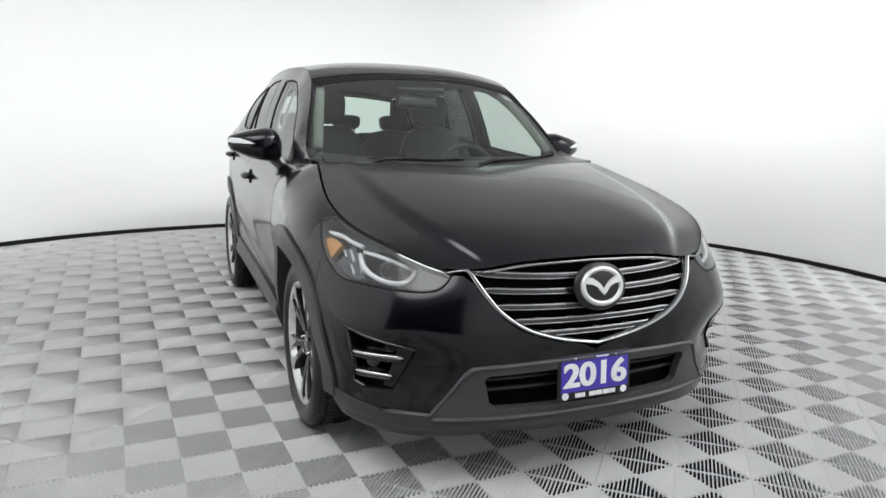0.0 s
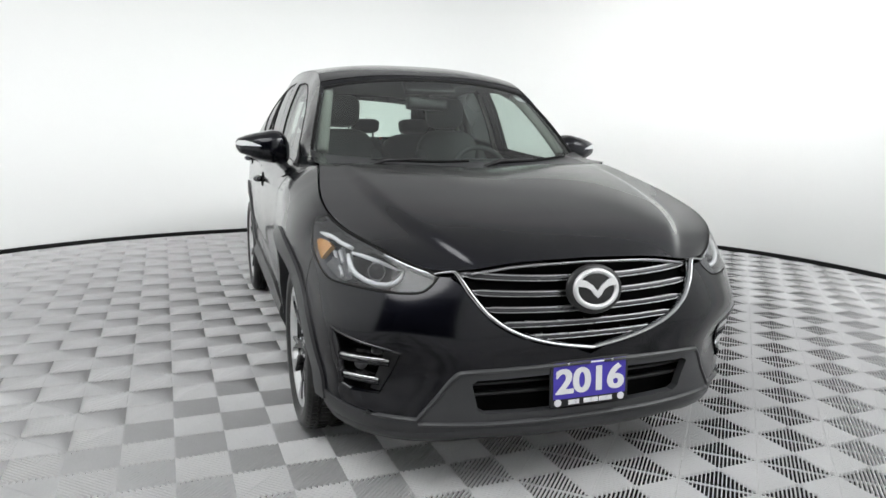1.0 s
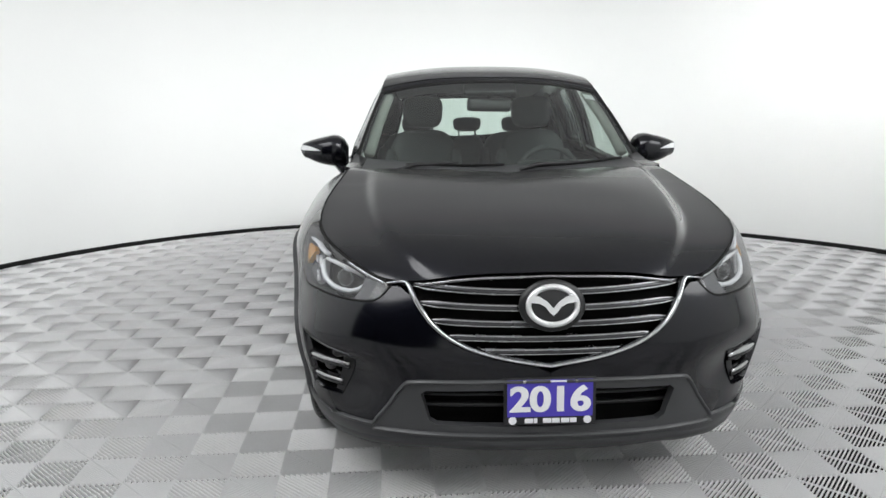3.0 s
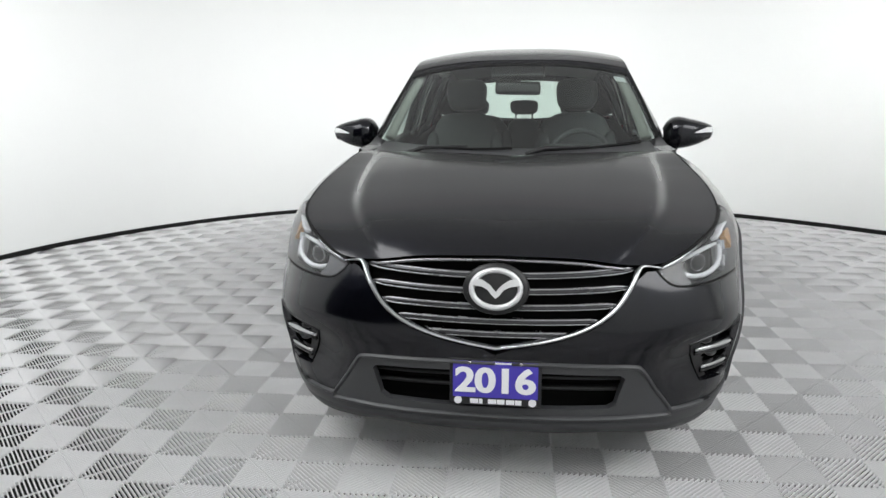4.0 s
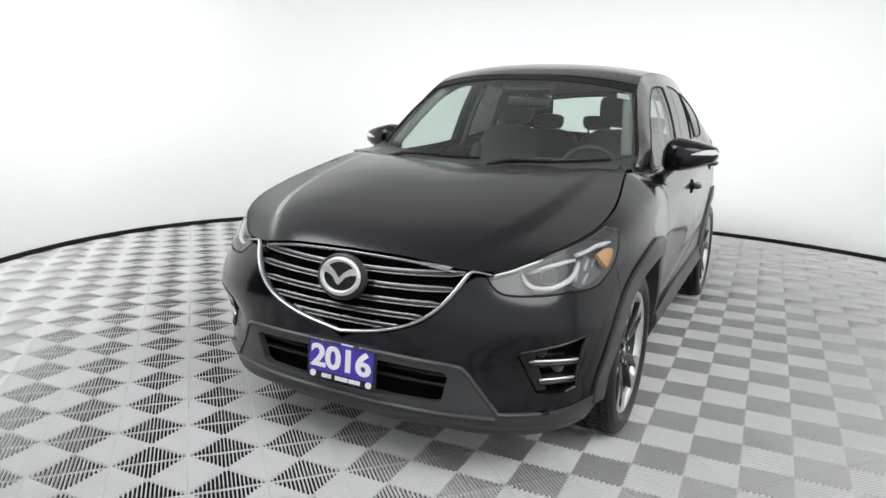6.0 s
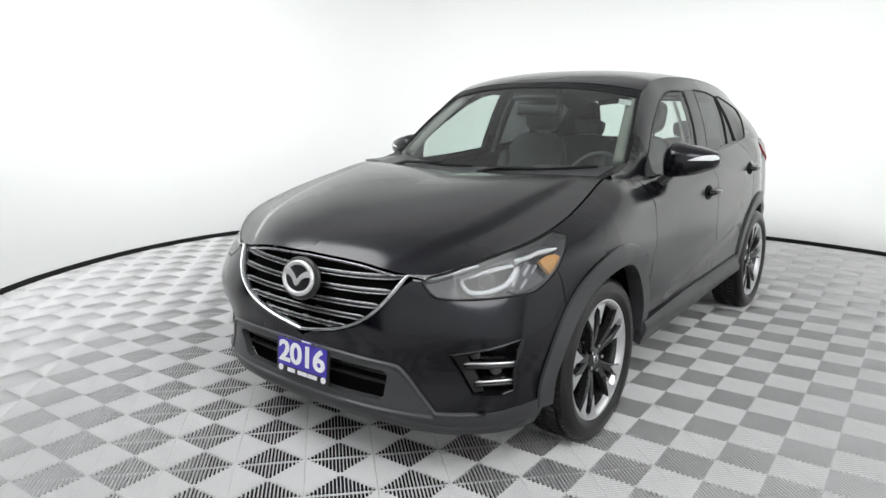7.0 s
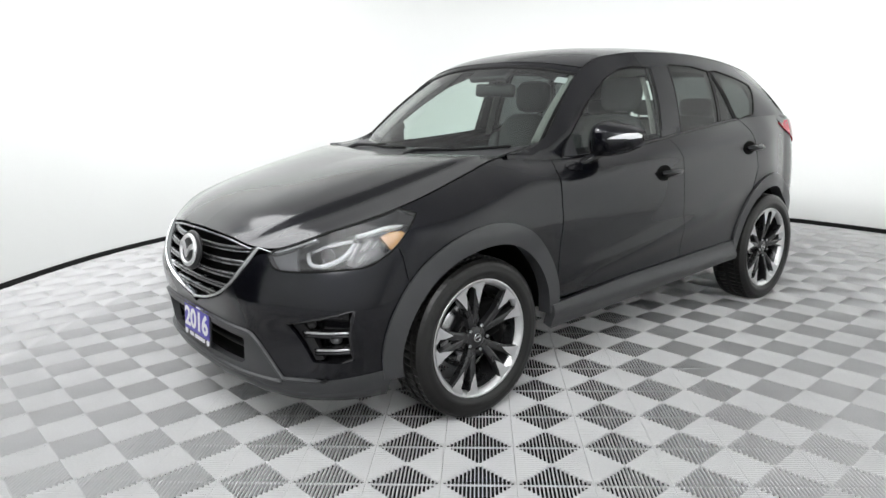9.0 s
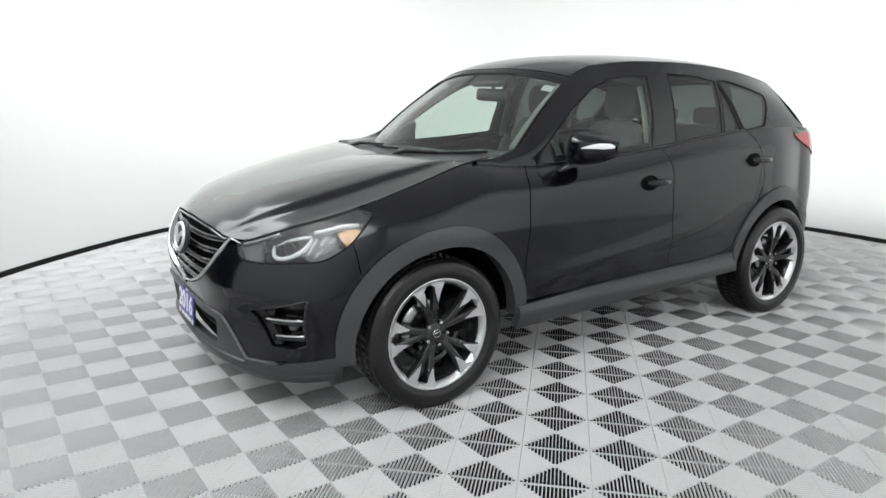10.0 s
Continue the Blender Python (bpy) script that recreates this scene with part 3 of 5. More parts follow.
for s, door, rear in zip((1, -1), doors, rear_doors):
    for glass, mat, under in ((F_GLASS, GLASS, door), (R_GLASS, TINTED, rear), (D_GLASS, TINTED, rear), (Q_GLASS, TINTED, car)):
        placed("side_window", sheet("side_window", glass, cabin, s, step=0.06, rim=0.002, offset=-0.003), mat, under, "dark tinted side window" if mat is TINTED else "clear side window")
        line = resampled(glass, 0.03)
        part("window_seal", band("window_seal", np.concatenate([line, line[:2]]), 0.007, cabin, 0.003, s, 3), SEAL, under)
    pillar = [(1.515, 1.195), (1.695, 1.205), (1.722, 1.552), (1.558, 1.546)]
    placed("pillar_cover", sheet("pillar_cover", pillar, cabin, s, rim=0.004, offset=0.003), GLOSS_BLACK, car, "gloss black pillar cover")
    thick = [(2.35, WAIST(2.35) + 0.01), (2.275, 1.38), (2.202, 1.53)]
    part("window_divider", band("window_divider", resampled(thick, 0.03)[:-2], 0.020, cabin, 0.004, s, 3), SEAL, rear)
    sail = [(0.652, WAIST(0.65) + 0.012), (0.752, WAIST(0.75) + 0.012), (0.742, 1.16), (0.732, 1.205), (0.69, 1.168)]
    placed("mirror_sail", sheet("mirror_sail", sail, cabin, s, rim=0.004, offset=0.003), PLASTIC, car)

# added near-black shell inside the body, so that gaps and openings read as shade
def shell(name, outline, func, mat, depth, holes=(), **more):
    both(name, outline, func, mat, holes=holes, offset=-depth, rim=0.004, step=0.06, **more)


shell("inner_shade", [(-1.45, 0.30), (-0.42, 0.32), (-0.40, 0.66), (-0.3, 0.80), (0.3, 0.80), (0.46, 0.4), (2.15, 0.4), (2.3, 0.85), (2.9, 0.85), (3.05, 0.5), (4.1, 0.5), (4.1, 1.18), (3.2, 1.22), (1.0, 1.13), (0.3, 1.10), (-0.3, 0.96), (-0.86, 0.80), (-1.45, 0.82)], belt, SHADE_BLACK, 0.075)
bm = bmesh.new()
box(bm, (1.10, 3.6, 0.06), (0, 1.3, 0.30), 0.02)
part("underbody", bm, SHADE_BLACK, car)
for y, w, a0, a1 in ((0.0, 0.92, 0.02, 1.0), (AXLE, 0.84, 0.12, 0.97)):
    for s in (1, -1):
        bm = bmesh.new()
        n = 24
        rows = [[bm.verts.new((x, y + 0.455 * math.cos(a), 0.362 + 0.455 * math.sin(a))) for a in (math.pi * (a0 + (a1 - a0) * k / n) for k in range(n + 1))] for x in (s * (w - 0.03), s * 0.60)]
        for k in range(n):
            bm.faces.new((rows[0][k], rows[0][k + 1], rows[1][k + 1], rows[1][k]))
        bm.faces.new(rows[1])
        bmesh.ops.solidify(bm, geom=bm.faces[:], thickness=0.008)
        part("wheel_arch_liner", bm, SHADE_BLACK, car)


# wheels
def wheel(at, side):
    hub = part_empty("wheel", at)
    x0 = 0.905 - 0.7925
    bm = bmesh.new()
    steps = 192
    prof = [(0.085, 0.262), (0.098, 0.270), (0.104, 0.277), (0.1045, 0.281), (0.108, 0.284), (0.112, 0.297), (0.1135, 0.308), (0.1115, 0.312), (0.1125, 0.325), (0.110, 0.334), (0.104, 0.346), (0.092, 0.358), (0.07, 0.3625), (0.068, 0.353), (0.058, 0.353), (0.056, 0.3635), (0.016, 0.364), (0.014, 0.354), (0.004, 0.354)]
    prof = [(x, r) for x, r in prof] + [(-x, r) for x, r in prof[::-1]]
    rings = []
    for i, (x, r) in enumerate(prof):
        notch = 0.005 if r > 0.345 and 0.06 < abs(x) < 0.09 else (0.0015 if r > 0.33 and abs(x) > 0.1 else 0)
        if 0.015 < abs(x) < 0.057 and r > 0.36:
            notch = 0.006
        turn = [(r - (notch if k % 3 == 0 else 0), 2 * math.pi * (k + 10 * abs(x)) / steps) for k in range(steps)]
        rings.append([bm.verts.new((x, q * math.cos(a), q * math.sin(a))) for q, a in turn])
    for a, b in zip(rings, rings[1:]):
        for k in range(steps):
            bm.faces.new((a[k], a[(k + 1) % steps], b[(k + 1) % steps], b[k]))
    bmesh.ops.recalc_face_normals(bm, faces=bm.faces)
    tyre = part("tyre", bm, RUBBER, hub, "black road tyre with block tread")
    for f in tyre.data.polygons:
        f.use_smooth = math.hypot(f.center.y, f.center.z) < 0.34
    bm = bmesh.new()
    lathe(bm, [(0.070, 0.240), (0.088, 0.246), (0.096, 0.262), (0.099, 0.268), (0.094, 0.270), (0.084, 0.262)], 72)
    bmesh.ops.recalc_face_normals(bm, faces=bm.faces)
    part("rim_lip", bm, MACHINED, hub, "bright machined rim edge")
    bm = bmesh.new()
    lathe(bm, [(0.072, 0.243), (0.05, 0.232), (-0.06, 0.225), (-0.09, 0.245)], 60)
    part("barrel", bm, GUNMETAL, hub)
    bm = bmesh.new()
    lathe(bm, [(-0.03, 0.0), (-0.03, 0.06), (0.0, 0.065), (0.0, 0.155), (-0.02, 0.157), (-0.02, 0.03)], 48)
    bmesh.ops.recalc_face_normals(bm, faces=bm.faces)
    part("brake_disc", bm, SATIN, hub)
    bm = bmesh.new()
    box(bm, (0.07, 0.09, 0.17), (-0.005, 0.135, 0.02), 0.015)
    part("brake_caliper", bm, SHADE_BLACK, hub)
    for k in range(5):
        for d in (-1, 1):
            a = radians(90 + 72 * k + 13.5 * d)
            out = Vector((0, math.cos(a), math.sin(a)))

            def spot(r, across, depth, a=a, d=d):
                t = a - radians(7.5 * d) * max(0, 1 - (r - 0.04) / 0.20)
                o, c = Vector((0, math.cos(t), math.sin(t))), Vector((0, -math.sin(t), math.cos(t)))
                return o * r + c * across + Vector((depth, 0, 0))

            bm = bmesh.new()
            rows = []
            for r, w, x in ((0.035, 0.014, 0.062), (0.09, 0.0150, 0.074), (0.14, 0.0165, 0.082), (0.19, 0.019, 0.087), (0.225, 0.024, 0.0895), (0.25, 0.030, 0.0915)):
                rows.append([bm.verts.new(spot(r, c, x + h)) for c, h in ((-w, -0.035), (-w, -0.004), (-w * 0.55, 0), (w * 0.55, 0), (w, -0.004), (w, -0.035))])
            for p, q in zip(rows, rows[1:]):
                for i in range(5):
                    bm.faces.new((p[i], p[i + 1], q[i + 1], q[i]))
            bmesh.ops.recalc_face_normals(bm, faces=bm.faces)
            part("spoke", bm, GUNMETAL, hub, smooth=False)
            bm = bmesh.new()
            tip = [spot(0.158, 0.006 * d, 0.0870), spot(0.205, -0.016 * d, 0.0912), spot(0.232, -0.024 * d, 0.0928), spot(0.243, -0.046 * d, 0.0938), spot(0.254, -0.046 * d, 0.0948), spot(0.2545, 0.028 * d, 0.0948), spot(0.215, 0.0165 * d, 0.0918)]
            base = [bm.verts.new(p) for p in tip]
            f = bm.faces.new(base)
            up = bmesh.ops.extrude_face_region(bm, geom=[f])
            for v in up["geom"]:
                if isinstance(v, bmesh.types.BMVert):
                    v.co.x += 0.0015
            bmesh.ops.recalc_face_normals(bm, faces=bm.faces)
            part("spoke_tip", bm, MACHINED, hub, "bright machined spoke end", smooth=False)
    bm = bmesh.new()
    lathe(bm, [(0.045, 0.055), (0.066, 0.052), (0.072, 0.036), (0.071, 0.029), (0.073, 0.027), (0.075, 0.02), (0.0755, 0.0)], 32)
    bmesh.ops.recalc_face_normals(bm, faces=bm.faces)
    part("hub_cap", bm, GUNMETAL, hub)
    bm = bmesh.new()
    lathe(bm, [(0.0745, 0.021), (0.078, 0.020), (0.0785, 0.017), (0.0765, 0.016)], 24)
    box(bm, (0.003, 0.028, 0.008), (0.077, 0, 0.003), 0.001)
    bmesh.ops.recalc_face_normals(bm, faces=bm.faces)
    part("hub_emblem", bm, CHROME, hub, "small chrome emblem")
    for k in range(5):
        a = radians(54 + 72 * k)
        bm = bmesh.new()
        lathe(bm, [(0.058, 0.010), (0.080, 0.010), (0.083, 0.007), (0.083, 0.0)], 6, (0, 0.057 * math.cos(a), 0.057 * math.sin(a)))
        bmesh.ops.recalc_face_normals(bm, faces=bm.faces)
        part("wheel_nut", bm, CHROME, hub, smooth=False)
    return hub


def part_empty(name, at):
    ob = new(name)
    ob.location = at
    return ob


first = wheel((0, 0, 0), 1)
spots = [(0.7925, 0, 0.357, 13), (-0.7925, 0, 0.357, 190), (0.7925 - NARROW, AXLE, 0.357, -6), (-0.7925 + NARROW, AXLE, 0.357, 200)]
for i, (x, y, z, turn) in enumerate(spots):
    w = first if i == 0 else copy_thing(first, Matrix())
    w.parent = car
    w.matrix_parent_inverse = Matrix.Translation(-car.location)
    w.matrix_basis = Matrix.Translation((x, y, z)) @ Matrix.Rotation(math.pi if x < 0 else 0, 4, "Z") @ Matrix.Rotation(radians(turn), 4, "X")


# ---- the car: front details ----
def face(s, z):
    """The front from side to side: s runs from the nose's middle."""
    s, z = np.broadcast_arrays(np.asarray(s, float), np.asarray(z, float))
    p = belt(-1.45 + np.abs(s), z)
    return p * np.stack([np.where(s < 0, -1.0, 1.0), np.ones_like(z), np.ones_like(z)], -1)


def deep(func, d):
    """The surface func, set in by d."""
    return lambda u, v: func(u, v) - normals_of(func, np.asarray(u, float).ravel(), np.asarray(v, float).ravel()) * d


def mirrored(line):
    """A line of the half front, carried over to both halves in face() terms."""
    half_line = [(u + 1.45, z) for u, z in line]
    return [(-s, z) for s, z in half_line[::-1]] + [(s, z) for s, z in half_line if s > 1e-4]


def span(z):
    """How far the grille reaches at a height."""
    g = sorted(((zz, u + 1.45) for u, zz in GRILLE))
    return float(np.interp(z, [a for a, _ in g], [b for _, b in g]))


GRILLE_METAL = material("dark_satin_grille", (0.06, 0.06, 0.064), 0.25, 0.9, 0.3, 0.1, 300)
grille = part_empty("grille", (0, 0, 0))
grille.parent = car
grille.matrix_parent_inverse = Matrix.Translation(-car.location)
grille["label"] = "black grille with five satin bars and a chrome surround"
# near-black sheet behind the bars, stands in for the shade in the grille
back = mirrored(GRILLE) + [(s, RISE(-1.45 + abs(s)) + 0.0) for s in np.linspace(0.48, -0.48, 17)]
placed("grille_shade", sheet("grille_shade", back, face, rim=0.03, offset=-0.055, step=0.05), SHADE_BLACK, grille)
for z in (0.803, 0.751, 0.697, 0.647, 0.600):
    reach = span(z + 0.022) - 0.010
    line = [(q, z + 0.024 * (q / 0.5) ** 2) for q in np.linspace(-reach, reach, 41)]
    taper = np.interp(np.abs(np.linspace(-1, 1, 41)), [0, 0.9, 1], [1, 1, 0.5])
    part("grille_bar", band("grille_bar", line, 0.024 * taper, deep(face, 0.020), 0.010, 1, 5), GRILLE_METAL, grille, "satin grey grille bar")
    for dz, w in ((0.008, 0.008), (-0.008, 0.005)):
        part("grille_bar_edge", band("grille_bar_edge", [(q, h + dz * k) for (q, h), k in zip(line, taper)], w * taper, deep(face, 0.013), 0.003, 1, 3), SATIN, grille, "bright satin edge")

wing_line = GRILLE[:-1] + rounded([fx(0.472, 0.815), fx(0.485, 0.8265), fx(0.51, 0.825), fx(0.548, 0.818)], 4)
wing_line = mirrored(wing_line)
mid = len(wing_line) // 2
widths = np.interp(np.abs(np.arange(len(wing_line)) - mid), [0, 5, 14, 22, 26, 34, 42], [0.015, 0.015, 0.016, 0.017, 0.015, 0.009, 0.007])
part("chrome_surround", band("chrome_surround", wing_line, widths, face, 0.012, 1, 7), CHROME, grille, "bright chrome grille surround")
line = [(s, RISE(-1.45 + abs(s)) - 0.010) for s in np.linspace(-0.44, 0.44, 41)]
part("grille_top_edge", band("grille_top_edge", line, 0.009, deep(face, 0.004), 0.004, 1, 3), SATIN, grille)

# round badge: an oval ring with a plain winged shape
BADGE_METAL = material("brushed_chrome", (0.80, 0.80, 0.81), 0.42, 0.65, 0, 0.08, 300)
BADGE = Vector((0, -0.913, 0.764))
LEAN_BACK = Matrix.Translation(BADGE) @ Matrix.Rotation(radians(-12), 4, "X")
badge = part_empty("badge", (0, 0, 0))
badge.parent = car
badge.matrix_parent_inverse = Matrix.Translation(-car.location)
bm = bmesh.new()
oval = [LEAN_BACK @ Vector((0.081 * math.cos(a), -0.014, 0.062 * math.sin(a))) for a in (2 * math.pi * k / 48 for k in range(49))]
tube(bm, oval, 0.0100, 10, ends=False)
part("badge_ring", bm, BADGE_METAL, badge, "chrome oval ring")
bm = bmesh.new()
got = bmesh.ops.create_uvsphere(bm, u_segments=32, v_segments=16, radius=1.0, matrix=LEAN_BACK @ Matrix.Diagonal((0.112, 0.02, 0.087, 1)))
part("badge_back", bm, BLACK, badge)
bm = bmesh.new()
for s in (1, -1):
    pts = [(0, -0.032), (s * 0.013, -0.021), (s * 0.026, -0.003), (s * 0.046, 0.007), (s * 0.078, 0.012), (s * 0.073, 0.036), (s * 0.046, 0.031), (s * 0.020, 0.014), (s * 0.008, 0.0), (0, -0.009)]
    ring_a = [bm.verts.new(LEAN_BACK @ Vector((x, -0.026, z))) for x, z in pts]
    ring_b = [bm.verts.new(LEAN_BACK @ Vector((x, -0.016, z))) for x, z in pts]
    bm.faces.new(ring_a)
    for i in range(len(pts)):
        bm.faces.new((ring_a[i], ring_a[(i + 1) % len(pts)], ring_b[(i + 1) % len(pts)], ring_b[i]))
bmesh.ops.recalc_face_normals(bm, faces=bm.faces)
part("badge_wing", bm, BADGE_METAL, badge, smooth=False)

# the dealer's plate
PURPLE = material("violet_blue_print", (0.06, 0.04, 0.44), 0.35, 0, 0.2, 0.1, 100)
WHITE = material("white_print", (0.85, 0.85, 0.87), 0.4, 0, 0, 0.05, 100)
plate = part_empty("dealer_plate", (0, 0, 0))
plate.parent = car
plate.matrix_parent_inverse = Matrix.Translation(-car.location)
plate["label"] = "violet dealer plate with a white model year"
PLATE = pose(0.0, -0.918, 0.431, -4)


def flat(bm, x0, x1, z0, z1, y, thick=0.002, bevel=0.0):
    box(bm, (x1 - x0, thick, z1 - z0), ((x0 + x1) / 2, y, (z0 + z1) / 2), bevel)


bm = bmesh.new()
flat(bm, -0.158, 0.158, -0.083, 0.083, 0, 0.008, 0.003)
bm.transform(PLATE)
part("plate_frame", bm, BLACK, plate)
bm = bmesh.new()
flat(bm, -0.146, 0.146, -0.054, 0.075, -0.0055)
bm.transform(PLATE)
part("plate_face", bm, PURPLE, plate, smooth=False)
bm = bmesh.new()
flat(bm, -0.068, 0.068, 0.0665, 0.0725, -0.0075, 0.001)
bm.transform(PLATE)
part("plate_bar", bm, WHITE, plate, smooth=False)
bm = bmesh.new()
for k, w in enumerate((0.032, 0.012, 0.03, 0.026, 0.03, 0.022)):
    x = -0.086 + k * 0.031
    flat(bm, x, x + min(w, 0.0285), -0.0765, -0.0605, -0.0055, 0.003)
bm.transform(PLATE)
part("plate_strip", bm, WHITE, plate, smooth=False)
for s in (-1, 1):
    bm = bmesh.new()
    bmesh.ops.create_cone(bm, cap_ends=True, segments=24, radius1=0.0135, radius2=0.0135, depth=0.004, matrix=PLATE @ pose(s * 0.128, -0.0055, -0.067, 90))
    part("plate_roundel", bm, WHITE, plate, smooth=False)
    bm = bmesh.new()
    bmesh.ops.create_cone(bm, cap_ends=True, segments=16, radius1=0.008, radius2=0.006, depth=0.006, matrix=PLATE @ pose(s * 0.088, -0.008, 0.069, 90))
    part("plate_screw", bm, SATIN, plate)


def lettering(name, text, size, at, mat, parent, bold=0.0, wide=1.0, thick=0.0006):
    data = bpy.data.curves.new(name, "FONT")
    data.body, data.size, data.align_x, data.align_y, data.extrude, data.offset = text, size, "CENTER", "CENTER", thick, bold
    ob = bpy.data.objects.new(name, data)
    scene.collection.objects.link(ob)
    bpy.context.view_layer.update()
    me = bpy.data.meshes.new_from_object(ob.evaluated_get(bpy.context.evaluated_depsgraph_get()))
    bpy.data.objects.remove(ob)
    bpy.data.curves.remove(data)
    bm = bmesh.new()
    for k in (-1, 0, 1):
        bm.from_mesh(me)
        bmesh.ops.translate(bm, verts=bm.verts[-len(me.vertices):], vec=(0.0016 * k, 0, 0.0003 * k))
    bm.to_mesh(me)
    bm.free()
    me.transform(at @ pose(0, 0, 0, 90) @ Matrix.Diagonal((wide, 1, 1, 1)))
    return placed(name, me, mat, parent)


for k, figure in enumerate("2016"):
    lettering("year_figure", figure, 0.122, PLATE @ Matrix.Translation((-0.103 + 0.0687 * k, -0.0085, 0.0035)), WHITE, plate, 0.0030, 1.16)


# headlamps
AMBER = material("amber_reflector", (0.62, 0.30, 0.07), 0.25, 0, 0.6, 0.7, 90)
BRIGHT = material("lamp_reflector", (0.5, 0.5, 0.51), 0.28, 0.8, 0.3, 0.6, 60, 0.8)
BOWL = material("grey_lamp_bowl", (0.08, 0.08, 0.085), 0.35, 0.1, 0.4, 0.1, 60)
SMOKE = material("satin_grey_bezel", (0.10, 0.101, 0.106), 0.55, 0.0, 0, 0.1, 60)
OPAL = material("white_light_guide", (0.8, 0.81, 0.82), 0.25, 0, 0.4, 0.2, 90)
DARK_METAL = material("bright_satin_metal", (0.5, 0.5, 0.51), 0.2, 1.0, 0, 0.1, 300)
lens_edge = shrunk(LAMP, 0.004)


def on_lamp(x, z, d, s):
    """A place inside the lamp, d behind its lens."""
    u, _ = fx(x, z)
    p = deep(belt, d)(np.array([u]), np.array([z]))[0]
    return Vector((p[0] * s, p[1], p[2]))


for s in (1, -1):
    lamp = part_empty("headlamp", (0, 0, 0))
    lamp.parent = car
    lamp.matrix_parent_inverse = Matrix.Translation(-car.location)
    lamp["label"] = "clear headlamp with projector, white guide and amber marker"
    placed("lens", sheet("lens", lens_edge, belt, s, step=0.03, rim=0.006, offset=0.002), LENS, lamp, "clear lamp lens")
    placed("housing", sheet("housing", lens_edge, belt, s, step=0.04, rim=-0.085, offset=-0.09), BOWL, lamp, "grey lamp bowl")
    # inner panel, satin, from the grille to the light guide
    panel = rounded([fx(0.545, 0.808), fx(0.60, 0.768), fx(0.65, 0.762), fx(0.675, 0.764), fx(0.650, 0.80), fx(0.632, 0.845)], 3) + [(u, RISE(u) - 0.022) for u in (-0.80, -0.86)]
    placed("inner_bezel", sheet("inner_bezel", panel, belt, s, step=0.03, rim=0.02, offset=-0.022), SMOKE, lamp, "satin grey inner bezel")
    line = [(u, RISE(u) - 0.012) for u in np.linspace(-0.895, -0.71, 11)]
    part("inner_strip", band("inner_strip", line, 0.011, deep(belt, 0.006), 0.004, s, 3), CHROME, lamp, "bright strip along the lamp's upper edge")
    line = rounded([fy(-0.385, 0.918), fy(-0.46, 0.912), fx(0.82, 0.90), fx(0.79, 0.887)], 4)
    part("upper_strip", band("upper_strip", line, [0.006, 0.010] + [0.013] * (len(line) - 2), deep(belt, 0.016), 0.005, s, 3), OPAL, lamp, "white strip over the reflector")
    bm = bmesh.new()
    shoe = [(0.798, 0.862), (0.799, 0.842), (0.796, 0.822), (0.786, 0.804), (0.766, 0.792), (0.740, 0.787), (0.710, 0.791), (0.685, 0.802), (0.664, 0.820), (0.650, 0.842)]
    tube(bm, [on_lamp(x, z, 0.014 + 0.42 * (0.80 - x), s) for x, z in shoe], [0.006] + [0.0095] * 8 + [0.007], 8)
    part("light_guide", bm, OPAL, lamp, "white horseshoe light guide")
    bm = bmesh.new()
    tube(bm, [on_lamp(x, z, 0.016 + 0.40 * (0.80 - x), s) for x, z in ((0.668, 0.843), (0.70, 0.853), (0.73, 0.861), (0.76, 0.867), (0.79, 0.871))], [0.004, 0.007, 0.008, 0.008, 0.006], 8)
    part("projector_brow", bm, OPAL, lamp, "bright brow over the projector")
    centre = on_lamp(0.736, 0.832, 0.062, s)
    bm = bmesh.new()
    bmesh.ops.create_uvsphere(bm, u_segments=24, v_segments=16, radius=0.026, matrix=Matrix.Translation(centre))
    part("projector", bm, pane("projector_glass" + str(s), (0.25, 0.27, 0.3), 1.6), lamp, "round glass projector")
    bm = bmesh.new()
    way = Vector((s * 0.45, -0.88, 0.0)).normalized()
    side_way = way.cross(Vector((0, 0, 1)))
    tube(bm, [centre + side_way * 0.030 * math.cos(a) + Vector((0, 0, 0.030 * math.sin(a))) + way * 0.01 for a in (2 * math.pi * k / 24 for k in range(25))], 0.004, 8, ends=False)
    part("projector_ring", bm, SATIN, lamp)
    bowl = [fx(0.79, 0.875), fx(0.797, 0.83), fx(0.785, 0.805), fx(0.745, 0.797), fx(0.70, 0.81), fx(0.668, 0.845), fx(0.70, 0.872), fx(0.75, 0.895)]
    placed("projector_back", sheet("projector_back", rounded(bowl, 2, True), belt, s, step=0.02, rim=0.004, offset=-0.080), SHADE_BLACK, lamp)
    amber = [fy(-0.478, 0.882), fy(-0.44, 0.897), fy(-0.40, 0.900), fy(-0.385, 0.89), fy(-0.405, 0.86), fy(-0.452, 0.828)]
    placed("amber_marker", sheet("amber_marker", amber, belt, s, step=0.02, rim=0.02, offset=-0.02), AMBER, lamp, "amber side marker")
    pocket = [fx(0.805, 0.79), fx(0.83, 0.776), fx(0.85, 0.782), fy(-0.47, 0.812), fy(-0.49, 0.835), fy(-0.508, 0.888), fx(0.815, 0.886)]
    placed("reflector", sheet("reflector", pocket, belt, s, step=0.012, rim=0.03, offset=-0.034), SMOKE, lamp, "grey outer reflector bowl")
